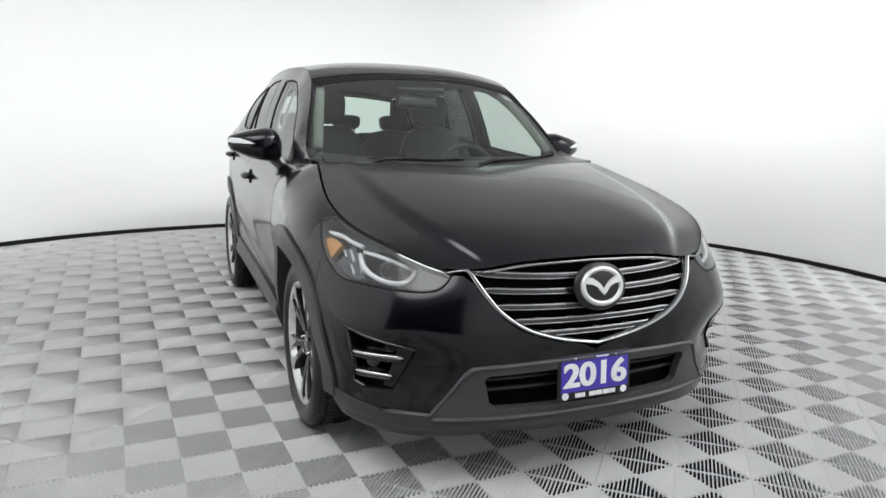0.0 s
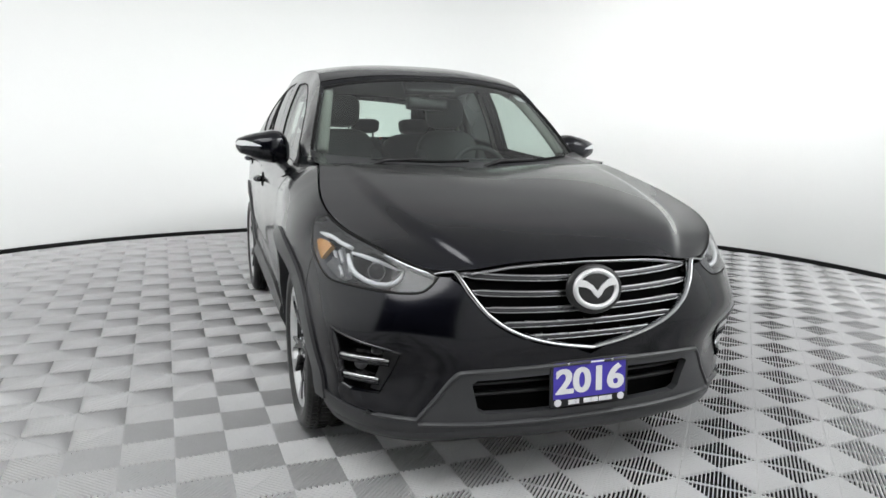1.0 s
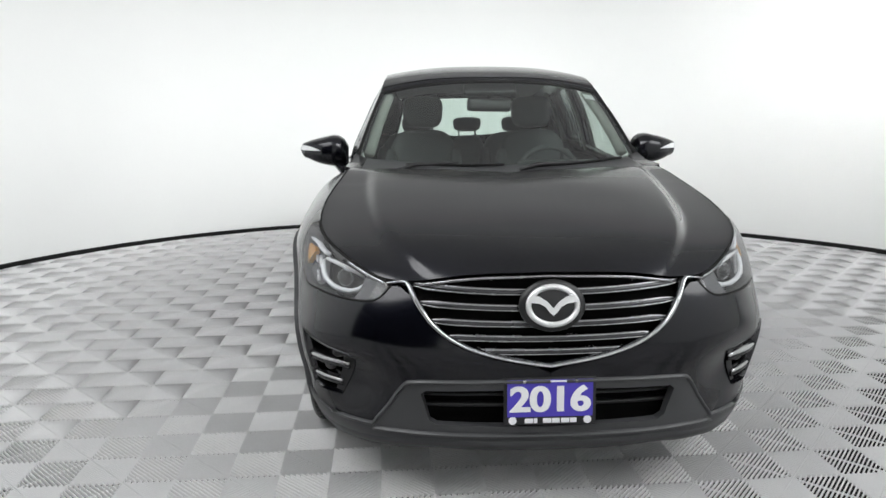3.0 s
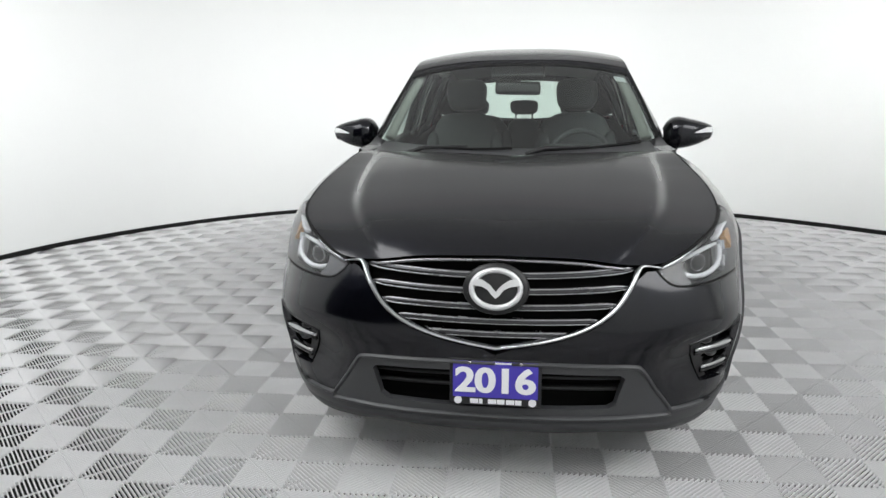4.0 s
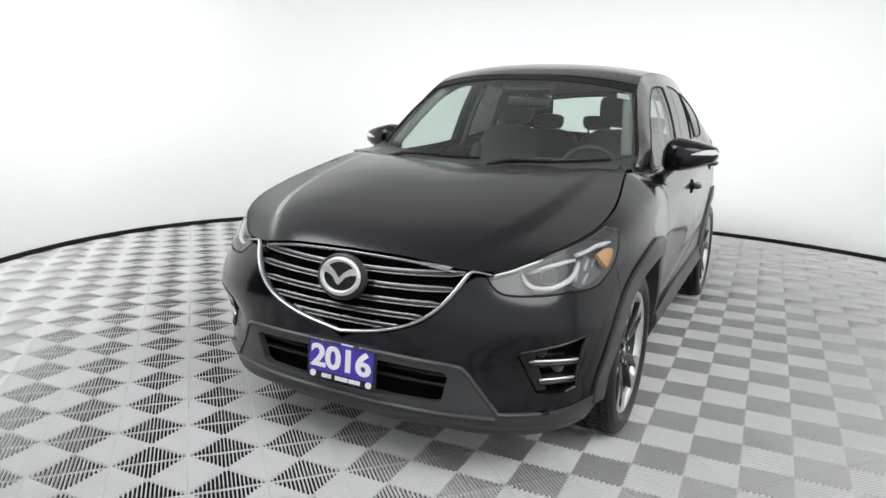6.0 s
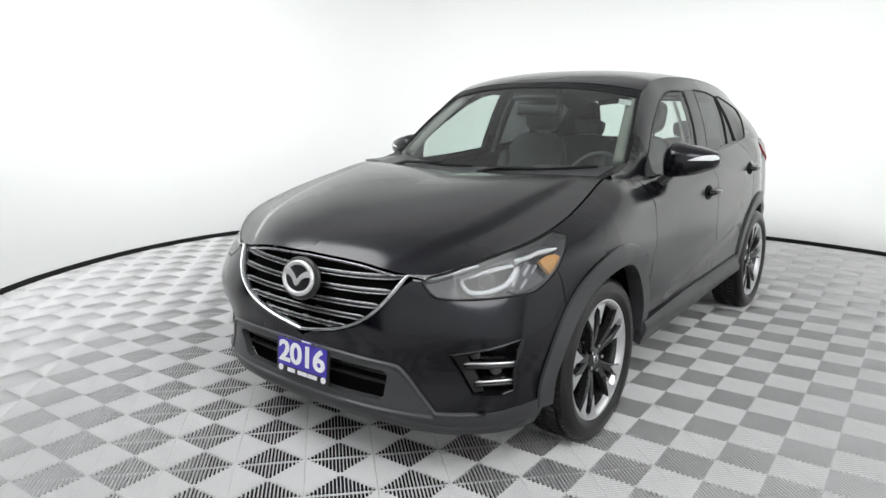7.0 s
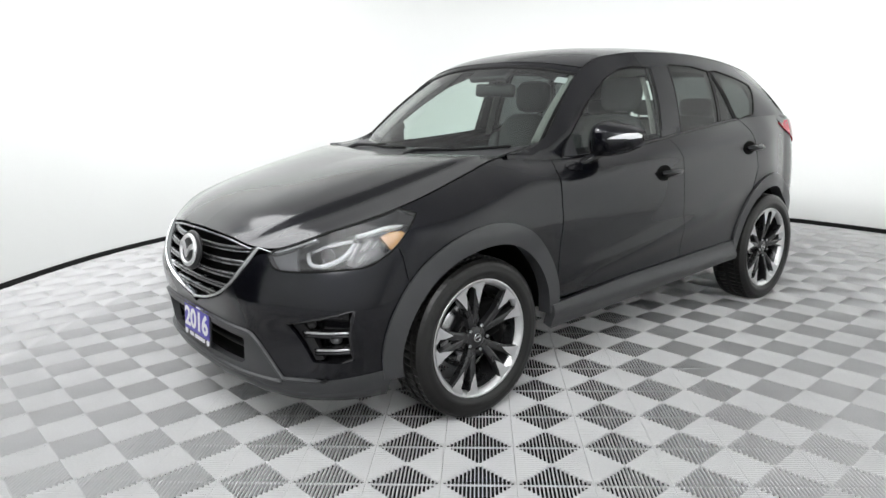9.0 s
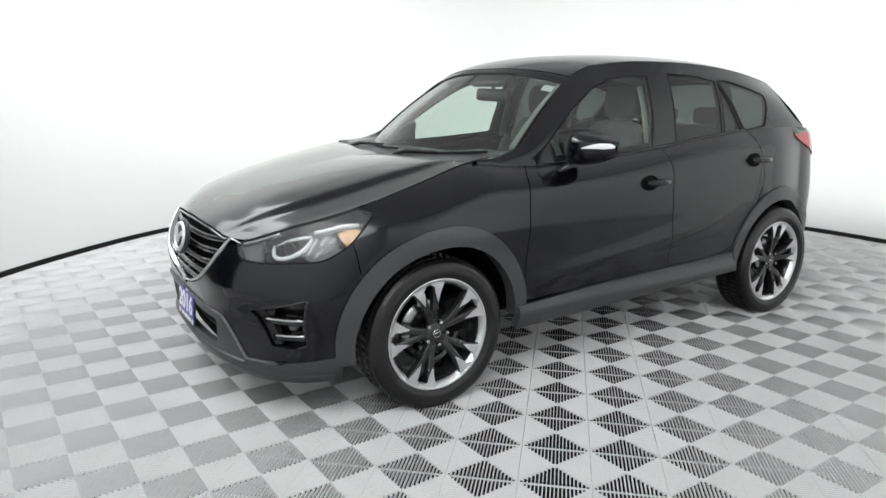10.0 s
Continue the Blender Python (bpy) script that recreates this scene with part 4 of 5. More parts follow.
    for x0, x1, z0, z1, w in ((0.808, 0.806, 0.800, 0.866, 0.013), (0.832, 0.838, 0.790, 0.822, 0.010), (0.826, 0.829, 0.835, 0.872, 0.012), (0.843, 0.846, 0.842, 0.868, 0.008)):
        line = [fx(x0 + (x1 - x0) * f, z0 + (z1 - z0) * f) for f in np.linspace(0, 1, 7)]
        part("reflector_facet", band("reflector_facet", line, w, deep(belt, 0.028), 0.004, s, 5), BRIGHT, lamp, "bright reflector facet")
    rim_line = np.concatenate([resampled(LAMP, 0.03), resampled(LAMP, 0.03)[:2]])
    part("lamp_gasket", band("lamp_gasket", rim_line, 0.007, belt, 0.0015, s, 3), SEAL, lamp)

    # fog lamp recess
    fog = part_empty("fog_lamp_surround", (0, 0, 0))
    fog.parent = car
    fog.matrix_parent_inverse = Matrix.Translation(-car.location)
    placed("fog_bezel", sheet("fog_bezel", FOG, belt, s, step=0.04, rim=-0.06, offset=-0.055), GLOSS_BLACK, fog, "gloss black recess")
    slope = [fx(0.664, 0.548), fx(0.712, 0.555), fx(0.75, 0.405), fx(0.722, 0.40)]
    placed("fog_cheek", sheet("fog_cheek", slope, belt, s, step=0.03, rim=0.03, offset=-0.012), BLACK, fog)
    for (x0, z0), (x1, z1), w in (((0.692, 0.508), (0.850, 0.516), 0.012), ((0.722, 0.437), (0.834, 0.442), 0.012)):
        for dz in (0.006, -0.008):
            line = [fx(x0 + (x1 - x0) * k / 8, z0 + dz + (z1 - z0) * k / 8) for k in range(9)]
            part("fog_bar", band("fog_bar", line, w * 1.15, deep(belt, 0.006), 0.006, s, 5), DARK_METAL if dz > 0 else GLOSS_BLACK, fog, "dark satin bar" if dz > 0 else "")
    for a, b, w in ((0, 1, 0.009), (1, 2, 0.010), (2, 3, 0.010), (3, 4, 0.010)):
        line = [(FOG[a][0] + (FOG[b][0] - FOG[a][0]) * f, FOG[a][1] + (FOG[b][1] - FOG[a][1]) * f) for f in np.linspace(0, 1, 12)]
        part("fog_frame", band("fog_frame", line, w, belt, 0.004, s, 3), GRILLE_METAL, fog, "satin grey frame")
    bm = bmesh.new()
    p = on_lamp(0.792, 0.476, 0.045, s)
    bmesh.ops.create_uvsphere(bm, u_segments=16, v_segments=10, radius=0.024, matrix=Matrix.Translation(p))
    part("fog_bulb", bm, SMOKE, fog)
    bm = bmesh.new()
    bmesh.ops.create_uvsphere(bm, u_segments=16, v_segments=10, radius=0.016, matrix=Matrix.Translation(on_lamp(0.735, 0.545, 0.02, s)) @ Matrix.Diagonal((1.4, 1, 1, 1)))
    part("sensor", bm, BLACK, fog)

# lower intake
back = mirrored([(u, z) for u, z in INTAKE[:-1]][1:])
# near-black sheet set behind the opening as the intake's inner shade
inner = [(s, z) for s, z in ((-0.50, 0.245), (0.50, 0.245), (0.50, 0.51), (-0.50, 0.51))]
placed("intake_shade", sheet("intake_shade", inner, face, rim=0.004, offset=-0.07, step=0.06), SHADE_BLACK, car)
for z in (0.435, 0.395):
    line = [(s, z) for s in np.linspace(-0.43, 0.43, 25)]
    part("intake_bar", band("intake_bar", line, 0.012, deep(face, 0.035), 0.006, 1, 3), BLACK, car)
edge = mirrored(VALANCE[8:])
part("valance_edge", band("valance_edge", edge, 0.016, face, 0.013, 1, 5), PLASTIC, car)
line = mirrored([(-1.45, 0.255), fx(0.2, 0.257), fx(0.40, 0.266), fx(0.52, 0.255), fy(-0.70, 0.245), fy(-0.50, 0.245)])
line = rounded(line, 4)
part("chin_lip", band("chin_lip", line, 0.05, face, 0.010, 1, 5), PLASTIC, car)
line = rounded(mirrored([(-1.45, 0.300), fx(0.2, 0.301), fx(0.40, 0.305), fx(0.50, 0.307), fx(0.60, 0.305)]), 4)
part("chin_ledge", band("chin_ledge", line, 0.016, face, 0.020, 1, 5), PLASTIC, car)

# cowl and wipers
def cowl(t, v):
    t, v = np.broadcast_arrays(np.asarray(t, float), np.asarray(v, float))
    a = bonnet(t, np.full_like(t, 0.985)) - np.array([0, 0, 0.012])
    b = screen(t, np.zeros_like(t)) + np.array([0, 0.02, 0.002])
    return a * (1 - v[..., None]) + b * v[..., None]


placed("cowl", quilt("cowl", cowl, np.linspace(-0.93, 0.93, 41), np.linspace(0, 1, 4)), PLASTIC, car, "grey plastic cowl below the windscreen")


def wing_corner(t, v):
    """The painted corner between cowl and front pillar: t outwards, v backwards."""
    t, v = np.broadcast_arrays(np.asarray(t, float), np.asarray(v, float))
    y = 0.268 + 0.272 * v
    a, b = cowl(np.full(t.shape, 0.93), v), cabin(y, TOP_Z(y))
    return a * (1 - t[..., None]) + b * t[..., None]


for s in (1, -1):
    placed("wing_corner", quilt("wing_corner", lambda t, v: wing_corner(t if s > 0 else 1 - t, v) * np.array([s, 1, 1]), np.linspace(0, 1, 9), np.linspace(0, 1, 12)), PAINT, car)
for x0, x1 in ((-0.47, 0.0), (0.12, 0.62)):
    bm = bmesh.new()
    pts = [screen(np.array([x0 / 0.72 + (x1 - x0) / 0.72 * f]), np.array([-0.005 + 0.03 * f]))[0] + np.array([0, -0.035, -0.006]) for f in np.linspace(0, 1, 12)]
    tube(bm, pts, 0.007, 6)
    part("wiper_blade", bm, SEAL, car)
    bm = bmesh.new()
    q = screen(np.array([(x0 + 0.16) / 0.72]), np.array([0.015]))[0] + np.array([0, -0.04, -0.002])
    tube(bm, [q + np.array([-0.22, -0.075, -0.03]), q + np.array([-0.12, -0.045, 0.0]), q, q + np.array([0.09, 0.004, 0.004])], [0.013, 0.011, 0.008, 0.007], 6)
    part("wiper_arm", bm, BLACK, car)

# glass borders
def screen_edge(name, func, mat, w):
    line = [(-1, v) for v in np.linspace(0.02, 0.98, 14)] + [(t, 0.985) for t in np.linspace(-0.97, 0.97, 20)] + [(1, v) for v in np.linspace(0.98, 0.02, 14)]
    bm = bmesh.new()
    tube(bm, [func(np.array([t]), np.array([v]))[0] for t, v in line], w, 6)
    part(name, bm, mat, car)


def header(t, v):
    t, v = np.broadcast_arrays(np.asarray(t, float), np.asarray(v, float))
    a, b = screen(t, np.full(t.shape, 0.985)) + np.array([0, 0, 0.004]), roof_top(t, np.full(t.shape, 0.012))
    m = (a + b) / 2 + np.array([0, -0.004, 0.006])
    w = v[..., None]
    return a * (1 - w) ** 2 + 2 * m * w * (1 - w) + b * w * w


def tail_header(t, v):
    t, v = np.broadcast_arrays(np.asarray(t, float), np.asarray(v, float))
    a, b = back_light(t, np.full(t.shape, 0.97)), roof_top(t, np.full(t.shape, 0.985))
    w = v[..., None]
    return a * (1 - w) + b * w + np.array([0, 0.05, 0.01]) * np.sin(w * math.pi)


placed("roof_spoiler", quilt("roof_spoiler", tail_header, np.linspace(-1, 1, 25), np.linspace(0, 1, 6)), PAINT, car, "glossy black roof spoiler")


def rear_post(t, v):
    """The dark trim between the rear window and the body side: t outwards, v upwards."""
    t, v = np.broadcast_arrays(np.asarray(t, float), np.asarray(v, float))
    y = 3.02 - 0.15 * v
    a, b = back_light(np.full(t.shape, 0.99), v), cabin(y, RISE(y) + 0.01 + (TOP_Z(y) - RISE(y) - 0.01) * v)
    return a * (1 - t[..., None]) + b * t[..., None] + np.array([0.0, 0.012, 0.0]) * np.sin(t * math.pi)[..., None]


for s in (1, -1):
    placed("rear_pillar_trim", quilt("rear_pillar_trim", lambda t, v: rear_post(t if s > 0 else 1 - t, v) * np.array([s, 1, 1]), np.linspace(0, 1, 7), np.linspace(0, 1, 12)), PAINT, car)
placed("roof_header", quilt("roof_header", header, np.linspace(-1, 1, 33), np.linspace(0, 1, 6)), PAINT, car)
screen_edge("windscreen_seal", screen, SEAL, 0.009)
screen_edge("rear_window_seal", back_light, SEAL, 0.012)
bm = bmesh.new()
q = [screen(np.array([t]), np.array([v]))[0] - np.array([0, 0, 0.006]) for t, v in ((0.85, 0.83), (0.95, 0.83), (0.945, 0.92), (0.845, 0.92))]
bm.faces.new([bm.verts.new(p) for p in q])
bmesh.ops.solidify(bm, geom=bm.faces[:], thickness=0.001)
part("sticker", bm, WHITE, car, "white paper sticker inside the windscreen", smooth=False)
# dark band and camera housing at the top of the windscreen
bm = bmesh.new()
box(bm, (0.30, 0.14, 0.035), (0, 0.945, 1.535), 0.012, Matrix.Rotation(radians(36), 4, "X"))
part("sensor_housing", bm, BLACK, car)

# door mirrors and handles
MIRROR_TOP = curve((0.806, 1.205), (0.822, 1.236), (0.85, 1.264), (0.88, 1.272), (0.94, 1.263), (1.0, 1.249), (1.05, 1.232), (1.070, 1.221), (1.078, 1.205))
MIRROR_LOW = curve((0.806, 1.118), (0.822, 1.10), (0.86, 1.096), (0.92, 1.102), (0.98, 1.117), (1.03, 1.138), (1.070, 1.163), (1.078, 1.18))
MIRROR_FRONT = curve((0.806, 0.84), (0.822, 0.80), (0.86, 0.772), (0.92, 0.766), (0.98, 0.782), (1.03, 0.812), (1.066, 0.85), (1.078, 0.878))
MIRROR_BACK = curve((0.806, 0.885), (0.90, 0.892), (1.078, 0.912))


def mirror_point(x, a):
    """The front shell of a mirror at x, by the angle from its lower lip (-90) over the front (0) to its upper lip (90)."""
    top, low, front, back = MIRROR_TOP(x), MIRROR_LOW(x), MIRROR_FRONT(x), MIRROR_BACK(x)
    c, d = max(math.cos(a), 0.0) ** 0.62, math.copysign(abs(math.sin(a)) ** 0.75, a)
    return back + (front - back) * c, (top + low) / 2 + (top - low) / 2 * d


for s in (1, -1):
    mirror = part_empty("door_mirror", (0, 0, 0))
    mirror.parent = car
    mirror.matrix_parent_inverse = Matrix.Translation(-car.location)
    mirror["label"] = "black door mirror with a silver indicator strip"
    for name, mat, a0, a1 in (("mirror_housing", PAINT, -35, 90), ("mirror_underside", GLOSS_BLACK, -90, -35)):
        rows = [[(s * x, *mirror_point(x, radians(a0 + (a1 - a0) * k / 14))) for k in range(15)] for x in np.linspace(0.806, 1.078, 34)]
        bm = bmesh.new()
        grid = [[bm.verts.new(q) for q in row] for row in rows]
        for i in range(33):
            for k in range(14):
                bm.faces.new([c for c in (grid[i][k], grid[i][k + 1], grid[i + 1][k + 1], grid[i + 1][k])][::s])
        part(name, bm, mat, mirror)
    bm = bmesh.new()
    rim_line = [(x, MIRROR_TOP(x) - 0.006) for x in np.linspace(0.82, 1.066, 12)] + [(x, MIRROR_LOW(x) + 0.006) for x in np.linspace(1.066, 0.82, 12)]
    bm.faces.new([bm.verts.new((s * x, MIRROR_BACK(x) - 0.004, z)) for x, z in rim_line][::-s])
    part("mirror_glass", bm, CHROME, mirror, smooth=False)
    bm = bmesh.new()
    rows = []
    for x in np.linspace(0.955, 1.077, 12):
        f = (x - 0.955) / 0.122
        a_low, a_top = (math.asin(d ** (1 / 0.75)) for d in (0.05 - 0.05 * f, 0.06 + 0.74 * f))
        rows.append([bm.verts.new((s * (x + 0.001), *(np.array(mirror_point(x, a_low + (a_top - a_low) * k / 5)) + np.array([-0.002, 0.0])))) for k in range(6)])
    for i in range(11):
        for k in range(5):
            bm.faces.new([rows[i][k], rows[i][k + 1], rows[i + 1][k + 1], rows[i + 1][k]][::s])
    part("mirror_indicator", bm, OPAL, mirror, "silver indicator strip")
    bm = bmesh.new()
    tube(bm, [(s * 0.80, 0.715, 1.052), (s * 0.815, 0.745, 1.062), (s * 0.838, 0.79, 1.085), (s * 0.862, 0.83, 1.118)], [0.030, 0.026, 0.026, 0.034], 10, 0.8)
    part("mirror_stalk", bm, GLOSS_BLACK, mirror)
    bm = bmesh.new()
    foot = [(0.66 + 0.06 * math.cos(q), 1.060 + 0.020 * math.sin(q)) for q in (2 * math.pi * k / 18 for k in range(18))]
    placed("mirror_foot", sheet("mirror_foot", foot, belt, s, step=0.02, rim=0.003, offset=0.004), GLOSS_BLACK, mirror)
    for y, z, under in ((1.385, 0.975, doors), (2.35, 1.052, rear_doors)):
        door = under[0] if s > 0 else under[1]
        p = belt(y, z)
        bm = bmesh.new()
        line = [belt(y - 0.075 + 0.185 * f, z) + np.array([0.008 + 0.026 * math.sin(f * math.pi) ** 0.5, 0, 0.0]) for f in np.linspace(0, 1, 13)]
        tube(bm, [(q[0] * s, q[1], q[2]) for q in line], [0.014, 0.019, 0.022, 0.023, 0.023, 0.023, 0.023, 0.023, 0.023, 0.023, 0.022, 0.02, 0.015], 10, 0.8)
        part("door_handle", bm, PAINT, door, "body-coloured door handle")
        # flat near-black oval on the door, painted shade of the hand recess
        oval = [(y - 0.035 + 0.072 * math.cos(a), z + 0.042 * math.sin(a)) for a in (2 * math.pi * k / 20 for k in range(20))]
        placed("handle_shade", sheet("handle_shade", oval, belt, s, step=0.02, rim=0.003, offset=0.003), SHADE_BLACK, door)

# tail lamps
RED = material("red_lamp_plastic", (0.45, 0.012, 0.03), 0.2, 0, 0.8, 0.15, 100)
both("tail_lamp", [(2.83, 1.187), (2.95, 1.20), (3.2, 1.206), (3.6, 1.20), (3.6, 1.0), (3.35, 0.99), (3.12, 1.035), (2.96, 1.115)], belt, RED, label="red tail lamp", offset=0.008, step=0.03)

# ---- the car: inside ----
bm = bmesh.new()
for x, w, h in ((0, 1.36, 0.0), (0.37, 0.46, 0.028)):
    prof = [(0.36, 1.085), (0.55, 1.10 + h), (0.76, 1.095 + h * 1.3), (0.84, 1.05 + h), (0.86, 0.95), (0.80, 0.72), (0.40, 0.70)]
    a = [bm.verts.new((x - w / 2, y, z)) for y, z in prof]
    b = [bm.verts.new((x + w / 2, y, z)) for y, z in prof]
    for i in range(len(prof)):
        bm.faces.new((a[i], a[(i + 1) % len(prof)], b[(i + 1) % len(prof)], b[i]))
    bm.faces.new(a[::-1]), bm.faces.new(b)
bmesh.ops.recalc_face_normals(bm, faces=bm.faces)
bmesh.ops.bevel(bm, geom=bm.edges[:], offset=0.012, segments=2, affect="EDGES")
part("dashboard", bm, DASH, car, "soft black dashboard")
bm = bmesh.new()
turn = Matrix.Translation((0.37, 0.985, 1.015)) @ Matrix.Rotation(radians(68), 4, "X")
tube(bm, [turn @ Vector((0.185 * math.cos(a), 0.185 * math.sin(a), 0)) for a in (2 * math.pi * k / 40 for k in range(41))], 0.016, 10, ends=False)
for a in (0, 180, 270):
    tube(bm, [turn @ Vector((0.04 * math.cos(radians(a)), 0.04 * math.sin(radians(a)), -0.02)), turn @ Vector((0.18 * math.cos(radians(a)), 0.18 * math.sin(radians(a)), 0))], 0.016, 8)
bmesh.ops.create_uvsphere(bm, u_segments=20, v_segments=10, radius=1, matrix=turn @ Matrix.Translation((0, 0, -0.02)) @ Matrix.Diagonal((0.075, 0.065, 0.03, 1)))
part("steering_wheel", bm, LEATHER, car, "black leather steering wheel")


def cushion(bm, size, at, turn=None, power=0.45, waist=0.0):
    got = bmesh.ops.create_uvsphere(bm, u_segments=24, v_segments=16, radius=1.0)
    m = Matrix.Translation(at) @ (turn or Matrix())
    for v in got["verts"]:
        c = Vector([math.copysign(abs(q) ** power, q) for q in v.co])
        c.x *= 1 - waist * c.z
        v.co = m @ Vector((c.x * size[0] / 2, c.y * size[1] / 2, c.z * size[2] / 2))


def seat(x, y, base, tall, width):
    thing = part_empty("seat", (0, 0, 0))
    thing.parent = car
    thing.matrix_parent_inverse = Matrix.Translation(-car.location)
    thing["label"] = "black leather seat"
    lean = Matrix.Rotation(radians(-16), 4, "X")
    bm = bmesh.new()
    cushion(bm, (width, 0.50, 0.16), (x, y - 0.30, base), Matrix.Rotation(radians(6), 4, "X"))
    part("seat_cushion", bm, LEATHER, thing)
    bm = bmesh.new()
    cushion(bm, (width * 0.96, 0.15, tall), (x, y + 0.03, base + tall * 0.48), lean, 0.5, 0.10)
    for d in (-1, 1):
        cushion(bm, (0.09, 0.13, tall * 0.72), (x + d * width * 0.43, y - 0.03, base + tall * 0.42), lean, 0.6, 0.0)
    part("backrest", bm, LEATHER, thing)
    return thing, lean


def headrest(thing, x, y, z, w, h):
    bm = bmesh.new()
    cushion(bm, (w, 0.11, h), (x, y, z), Matrix.Rotation(radians(-8), 4, "X"), 0.55, -0.06)
    part("headrest", bm, LEATHER, thing)
    for d in (-1, 1):
        bm = bmesh.new()
        tube(bm, [(x + d * 0.065, y, z - h / 2 - 0.07), (x + d * 0.065, y, z - h / 2 + 0.03)], 0.0065, 8)
        part("headrest_post", bm, CHROME, thing)


for x in (-0.37, 0.37):
    thing, _ = seat(x, 1.52, 0.66, 0.64, 0.50)
    headrest(thing, x, 1.68, 1.395, 0.27, 0.21)
for x in (-0.40, 0.40):
    thing, _ = seat(x, 2.38, 0.68, 0.58, 0.62)
    headrest(thing, x, 2.50, 1.30, 0.24, 0.12)
thing, _ = seat(0, 2.38, 0.69, 0.54, 0.30)
headrest(thing, 0, 2.50, 1.30, 0.22, 0.11)
bm = bmesh.new()
box(bm, (1.36, 2.6, 0.04), (0, 1.85, 0.50), 0.01)
part("cabin_floor", bm, DASH, car)
bm = bmesh.new()
box(bm, (0.26, 0.06, 0.075), (0.0, 0.955, 1.435), 0.02, Matrix.Rotation(radians(-8), 4, "X") @ Matrix.Rotation(radians(10), 4, "Z"))
tube(bm, [(0, 0.95, 1.46), (0, 0.94, 1.53)], 0.012, 8)
part("rear_view_mirror", bm, BLACK, car, "black rear-view mirror")


def lining(t, v):
    return roof_top(np.asarray(t, float) * 0.96, v) - np.array([0, 0, 0.035])


placed("headlining", quilt("headlining", lining, np.linspace(-1, 1, 17), np.linspace(0.03, 0.97, 20)), material("grey_headlining", (0.2, 0.2, 0.195), 0.9, 0, 0, 0.1, 200, 0.1), car)
for s in (1, -1):
    for y0, y1, w in ((1.60, 1.64, 0.07), (2.25, 2.32, 0.09)):
        bm = bmesh.new()
        pts = [cabin(y0 + (y1 - y0) * f, RISE(y0) - 0.05 + (1.53 - RISE(y0) + 0.05) * f) - np.array([0.045, 0, 0]) for f in np.linspace(0, 1, 6)]
        tube(bm, [(p[0] * s, p[1], p[2]) for p in pts], w / 2, 8, 0.35)
        part("pillar_trim", bm, TRIM_PALE, car, "pale grey pillar trim")
    bm = bmesh.new()
    pts = [cabin(1.58 + 0.02 * f, 1.16 + 0.33 * f) - np.array([0.085, 0.03, 0]) for f in np.linspace(0, 1, 4)]
    tube(bm, [(p[0] * s, p[1], p[2]) for p in pts], 0.022, 6, 0.15)
    part("seat_belt", bm, TRIM_PALE, car)

for s in (1, -1):
    line = [(y, WAIST(y) + 0.004) for y in np.linspace(0.64, 2.36, 46)]
    part("waist_seal", band("waist_seal", line, 0.018, cabin, 0.006, s, 5), GLOSS_BLACK, car)

for s in (1, -1):
    bm = bmesh.new()
    pts = [screen(np.array([0.945 * s]), np.array([v]))[0] + np.array([-0.012 * s, 0.045, -0.012]) for v in np.linspace(0.06, 0.98, 10)]
    tube(bm, pts, 0.030, 8, 0.7)
    part("front_pillar_trim", bm, TRIM_PALE, car, "pale grey front pillar trim")

# ---- the floor: ribbed tiles laid on the bias ----
TILE_SIZE, TILE_TURN, TILE_AT = 0.2823, radians(47.10), (-0.0162, 0.0547)


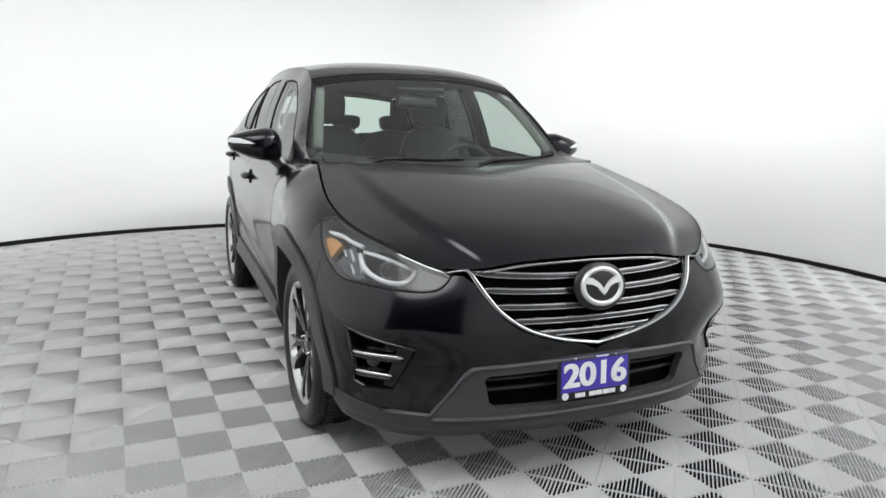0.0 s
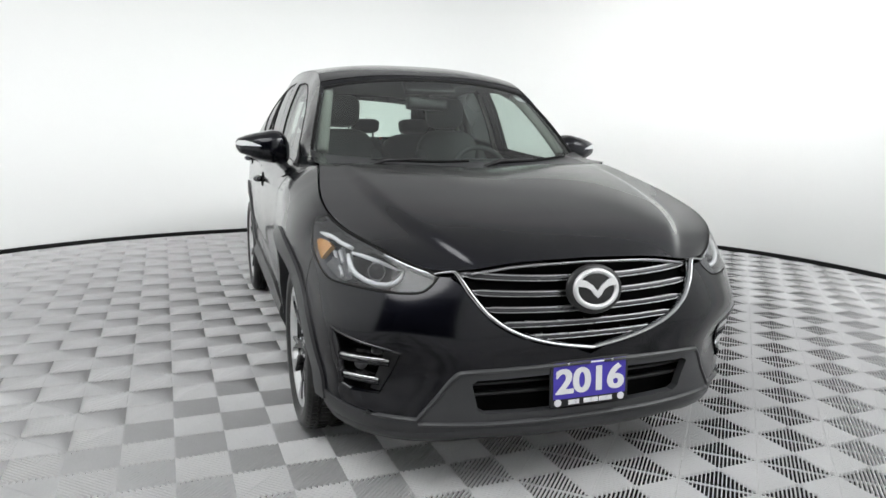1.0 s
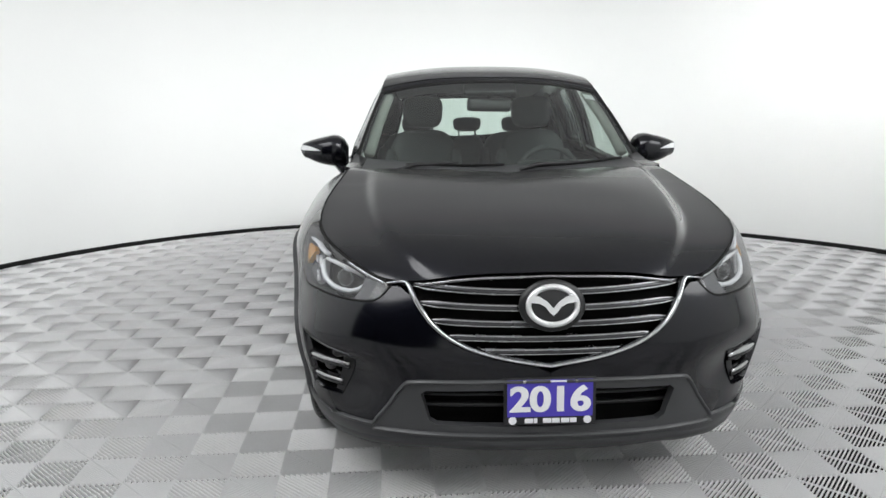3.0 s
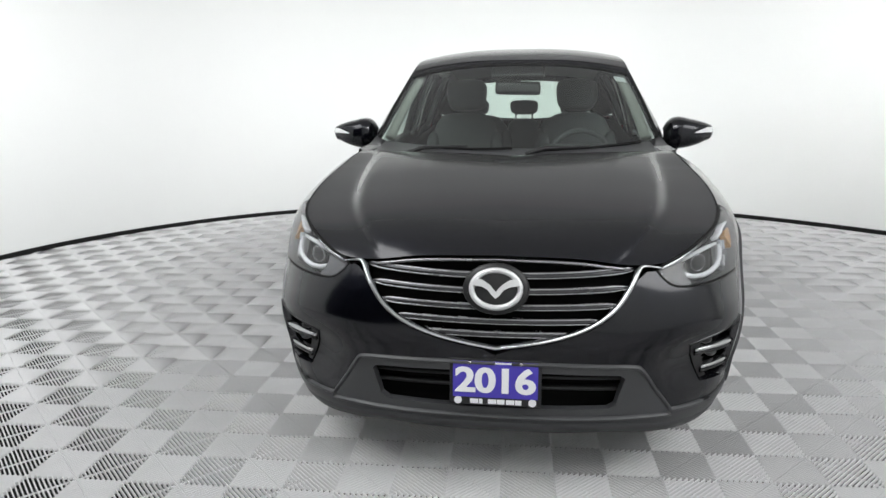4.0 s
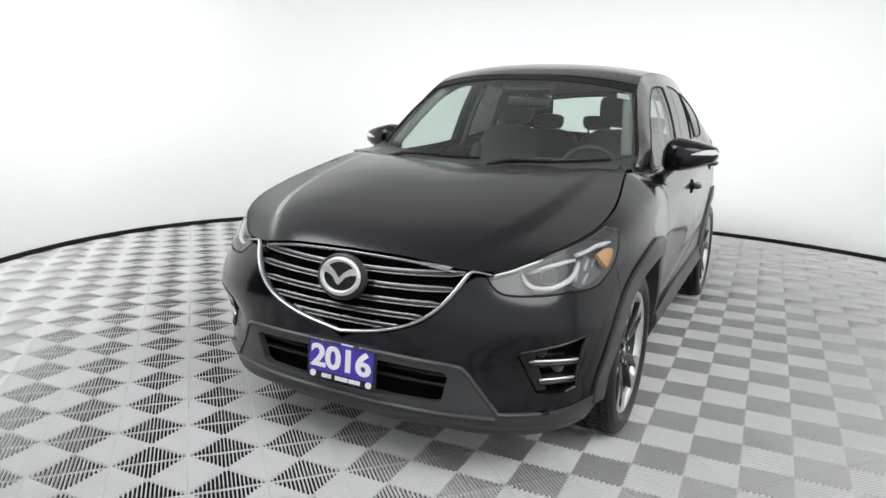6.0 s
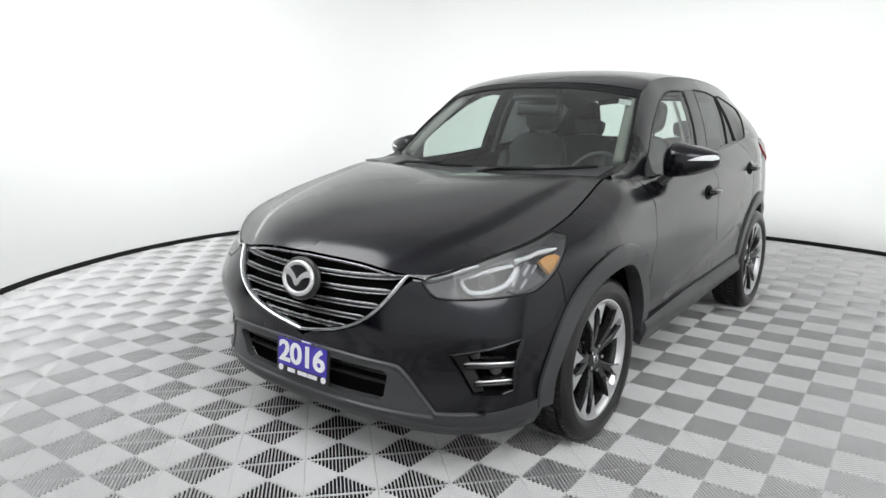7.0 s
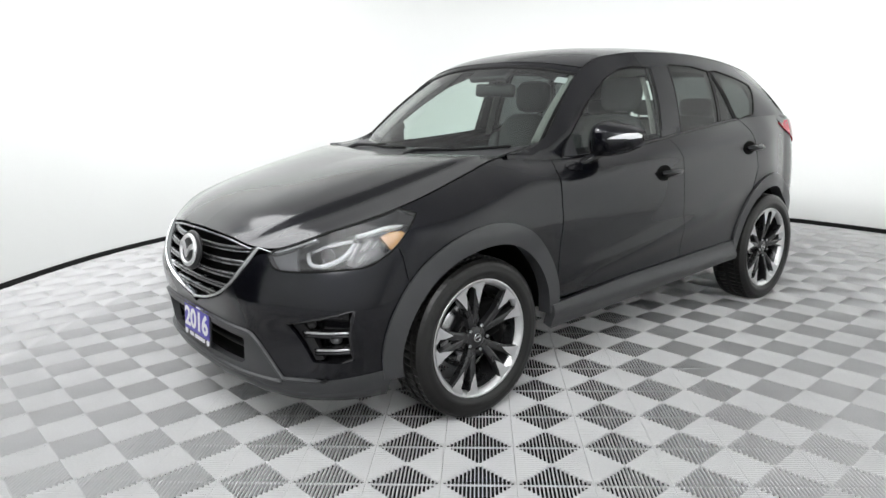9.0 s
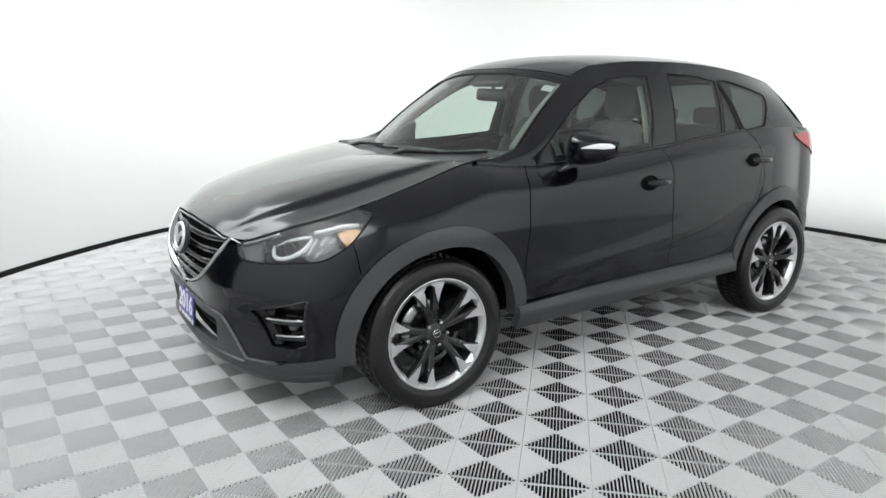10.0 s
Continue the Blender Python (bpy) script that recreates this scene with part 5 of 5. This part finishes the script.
def tile_mesh():
    """One tile: four triangles of upright ribs that run square to their edge, and a thin rim."""
    d, ribs, low = TILE_SIZE - 0.0006, 19, -0.0150
    p = d / ribs
    verts, faces = [], []

    def bar(a, b, crest, half, top=0.0, fall=0.0045):
        a, b = np.array(a), np.array(b)
        way = (b - a) / max(np.linalg.norm(b - a), 1e-9)
        k, n = len(verts), np.array([-way[1], way[0]])
        for q in (a, b):
            for f, z in ((-half, low), (-half, top - fall), (-crest, top), (crest, top), (half, top - fall), (half, low)):
                verts.append((q[0] + n[0] * f, q[1] + n[1] * f, z))
        faces.extend((k + m, k + m + 6, k + m + 7, k + m + 1) for m in range(5))
        faces.append((k + 6, k + 11, k + 10, k + 7))
        faces.append((k + 7, k + 10, k + 9, k + 8))

    for side in range(4):
        c, s = (1, 0, -1, 0)[side], (0, 1, 0, -1)[side]
        for k in range(ribs):
            x = (k + 0.5) * p - d / 2
            reach = d / 2 - abs(x) - p * 0.08
            if reach < 0.003:
                continue
            ends = [(x, -d / 2 + 0.002), (x, -d / 2 + reach)]
            bar(*[(c * q[0] - s * q[1], s * q[0] + c * q[1]) for q in ends], p * 0.07, p * 0.15)
        ends = [(-d / 2, -d / 2 + 0.0012), (d / 2, -d / 2 + 0.0012)]
        bar(*[(c * q[0] - s * q[1], s * q[0] + c * q[1]) for q in ends], 0.0007, 0.0011, -0.009, 0.0004)
    return verts, faces


tile_verts, tile_faces = tile_mesh()
tile_data = bpy.data.meshes.new("tile")
tile_data.from_pydata(tile_verts, [], tile_faces)
tile_data.materials.append(TILE)
paving = tagged(new("floor"), "pale grey ribbed plastic floor tiles laid diagonally", "floor", kind="structure")
u_way, v_way = Vector((math.cos(TILE_TURN), math.sin(TILE_TURN), 0)), Vector((-math.sin(TILE_TURN), math.cos(TILE_TURN), 0))
spots = []
for i in range(-32, 33):
    for j in range(-32, 33):
        c = Vector((*TILE_AT, 0)) + u_way * (i * TILE_SIZE) + v_way * (j * TILE_SIZE)
        off = c - BOOTH
        if off.length < RADIUS + 0.35 or (c.y < -1 and off.length < 6.2):
            spots.append((abs(c.x - 1.2) + abs(c.y + 0.6), c))
spots.sort(key=lambda s: s[0])
for _, c in spots[:300]:
    ob = new("tile", tile_data)
    ob.parent = paving
    ob.location, ob.rotation_euler = c, (0, 0, TILE_TURN)
tv = np.array(tile_verts)
tv = np.stack([tv[:, 0] * math.cos(TILE_TURN) - tv[:, 1] * math.sin(TILE_TURN), tv[:, 0] * math.sin(TILE_TURN) + tv[:, 1] * math.cos(TILE_TURN), tv[:, 2]], 1)
rest = spots[300:]
all_v = np.concatenate([tv + np.array(c) for _, c in rest])
tf = np.array(tile_faces)
all_f = np.concatenate([tf + k * len(tv) for k in range(len(rest))])
me = bpy.data.meshes.new("tiles")
me.vertices.add(len(all_v)), me.loops.add(all_f.size), me.polygons.add(len(all_f))
me.vertices.foreach_set("co", all_v.ravel())
me.loops.foreach_set("vertex_index", all_f.ravel())
me.polygons.foreach_set("loop_start", np.arange(0, all_f.size, 4))
me.update(calc_edges=True)
me.materials.append(TILE)
far_tiles = new("tiles", me)
far_tiles.parent = paving
far_tiles["kind"] = "stuff"
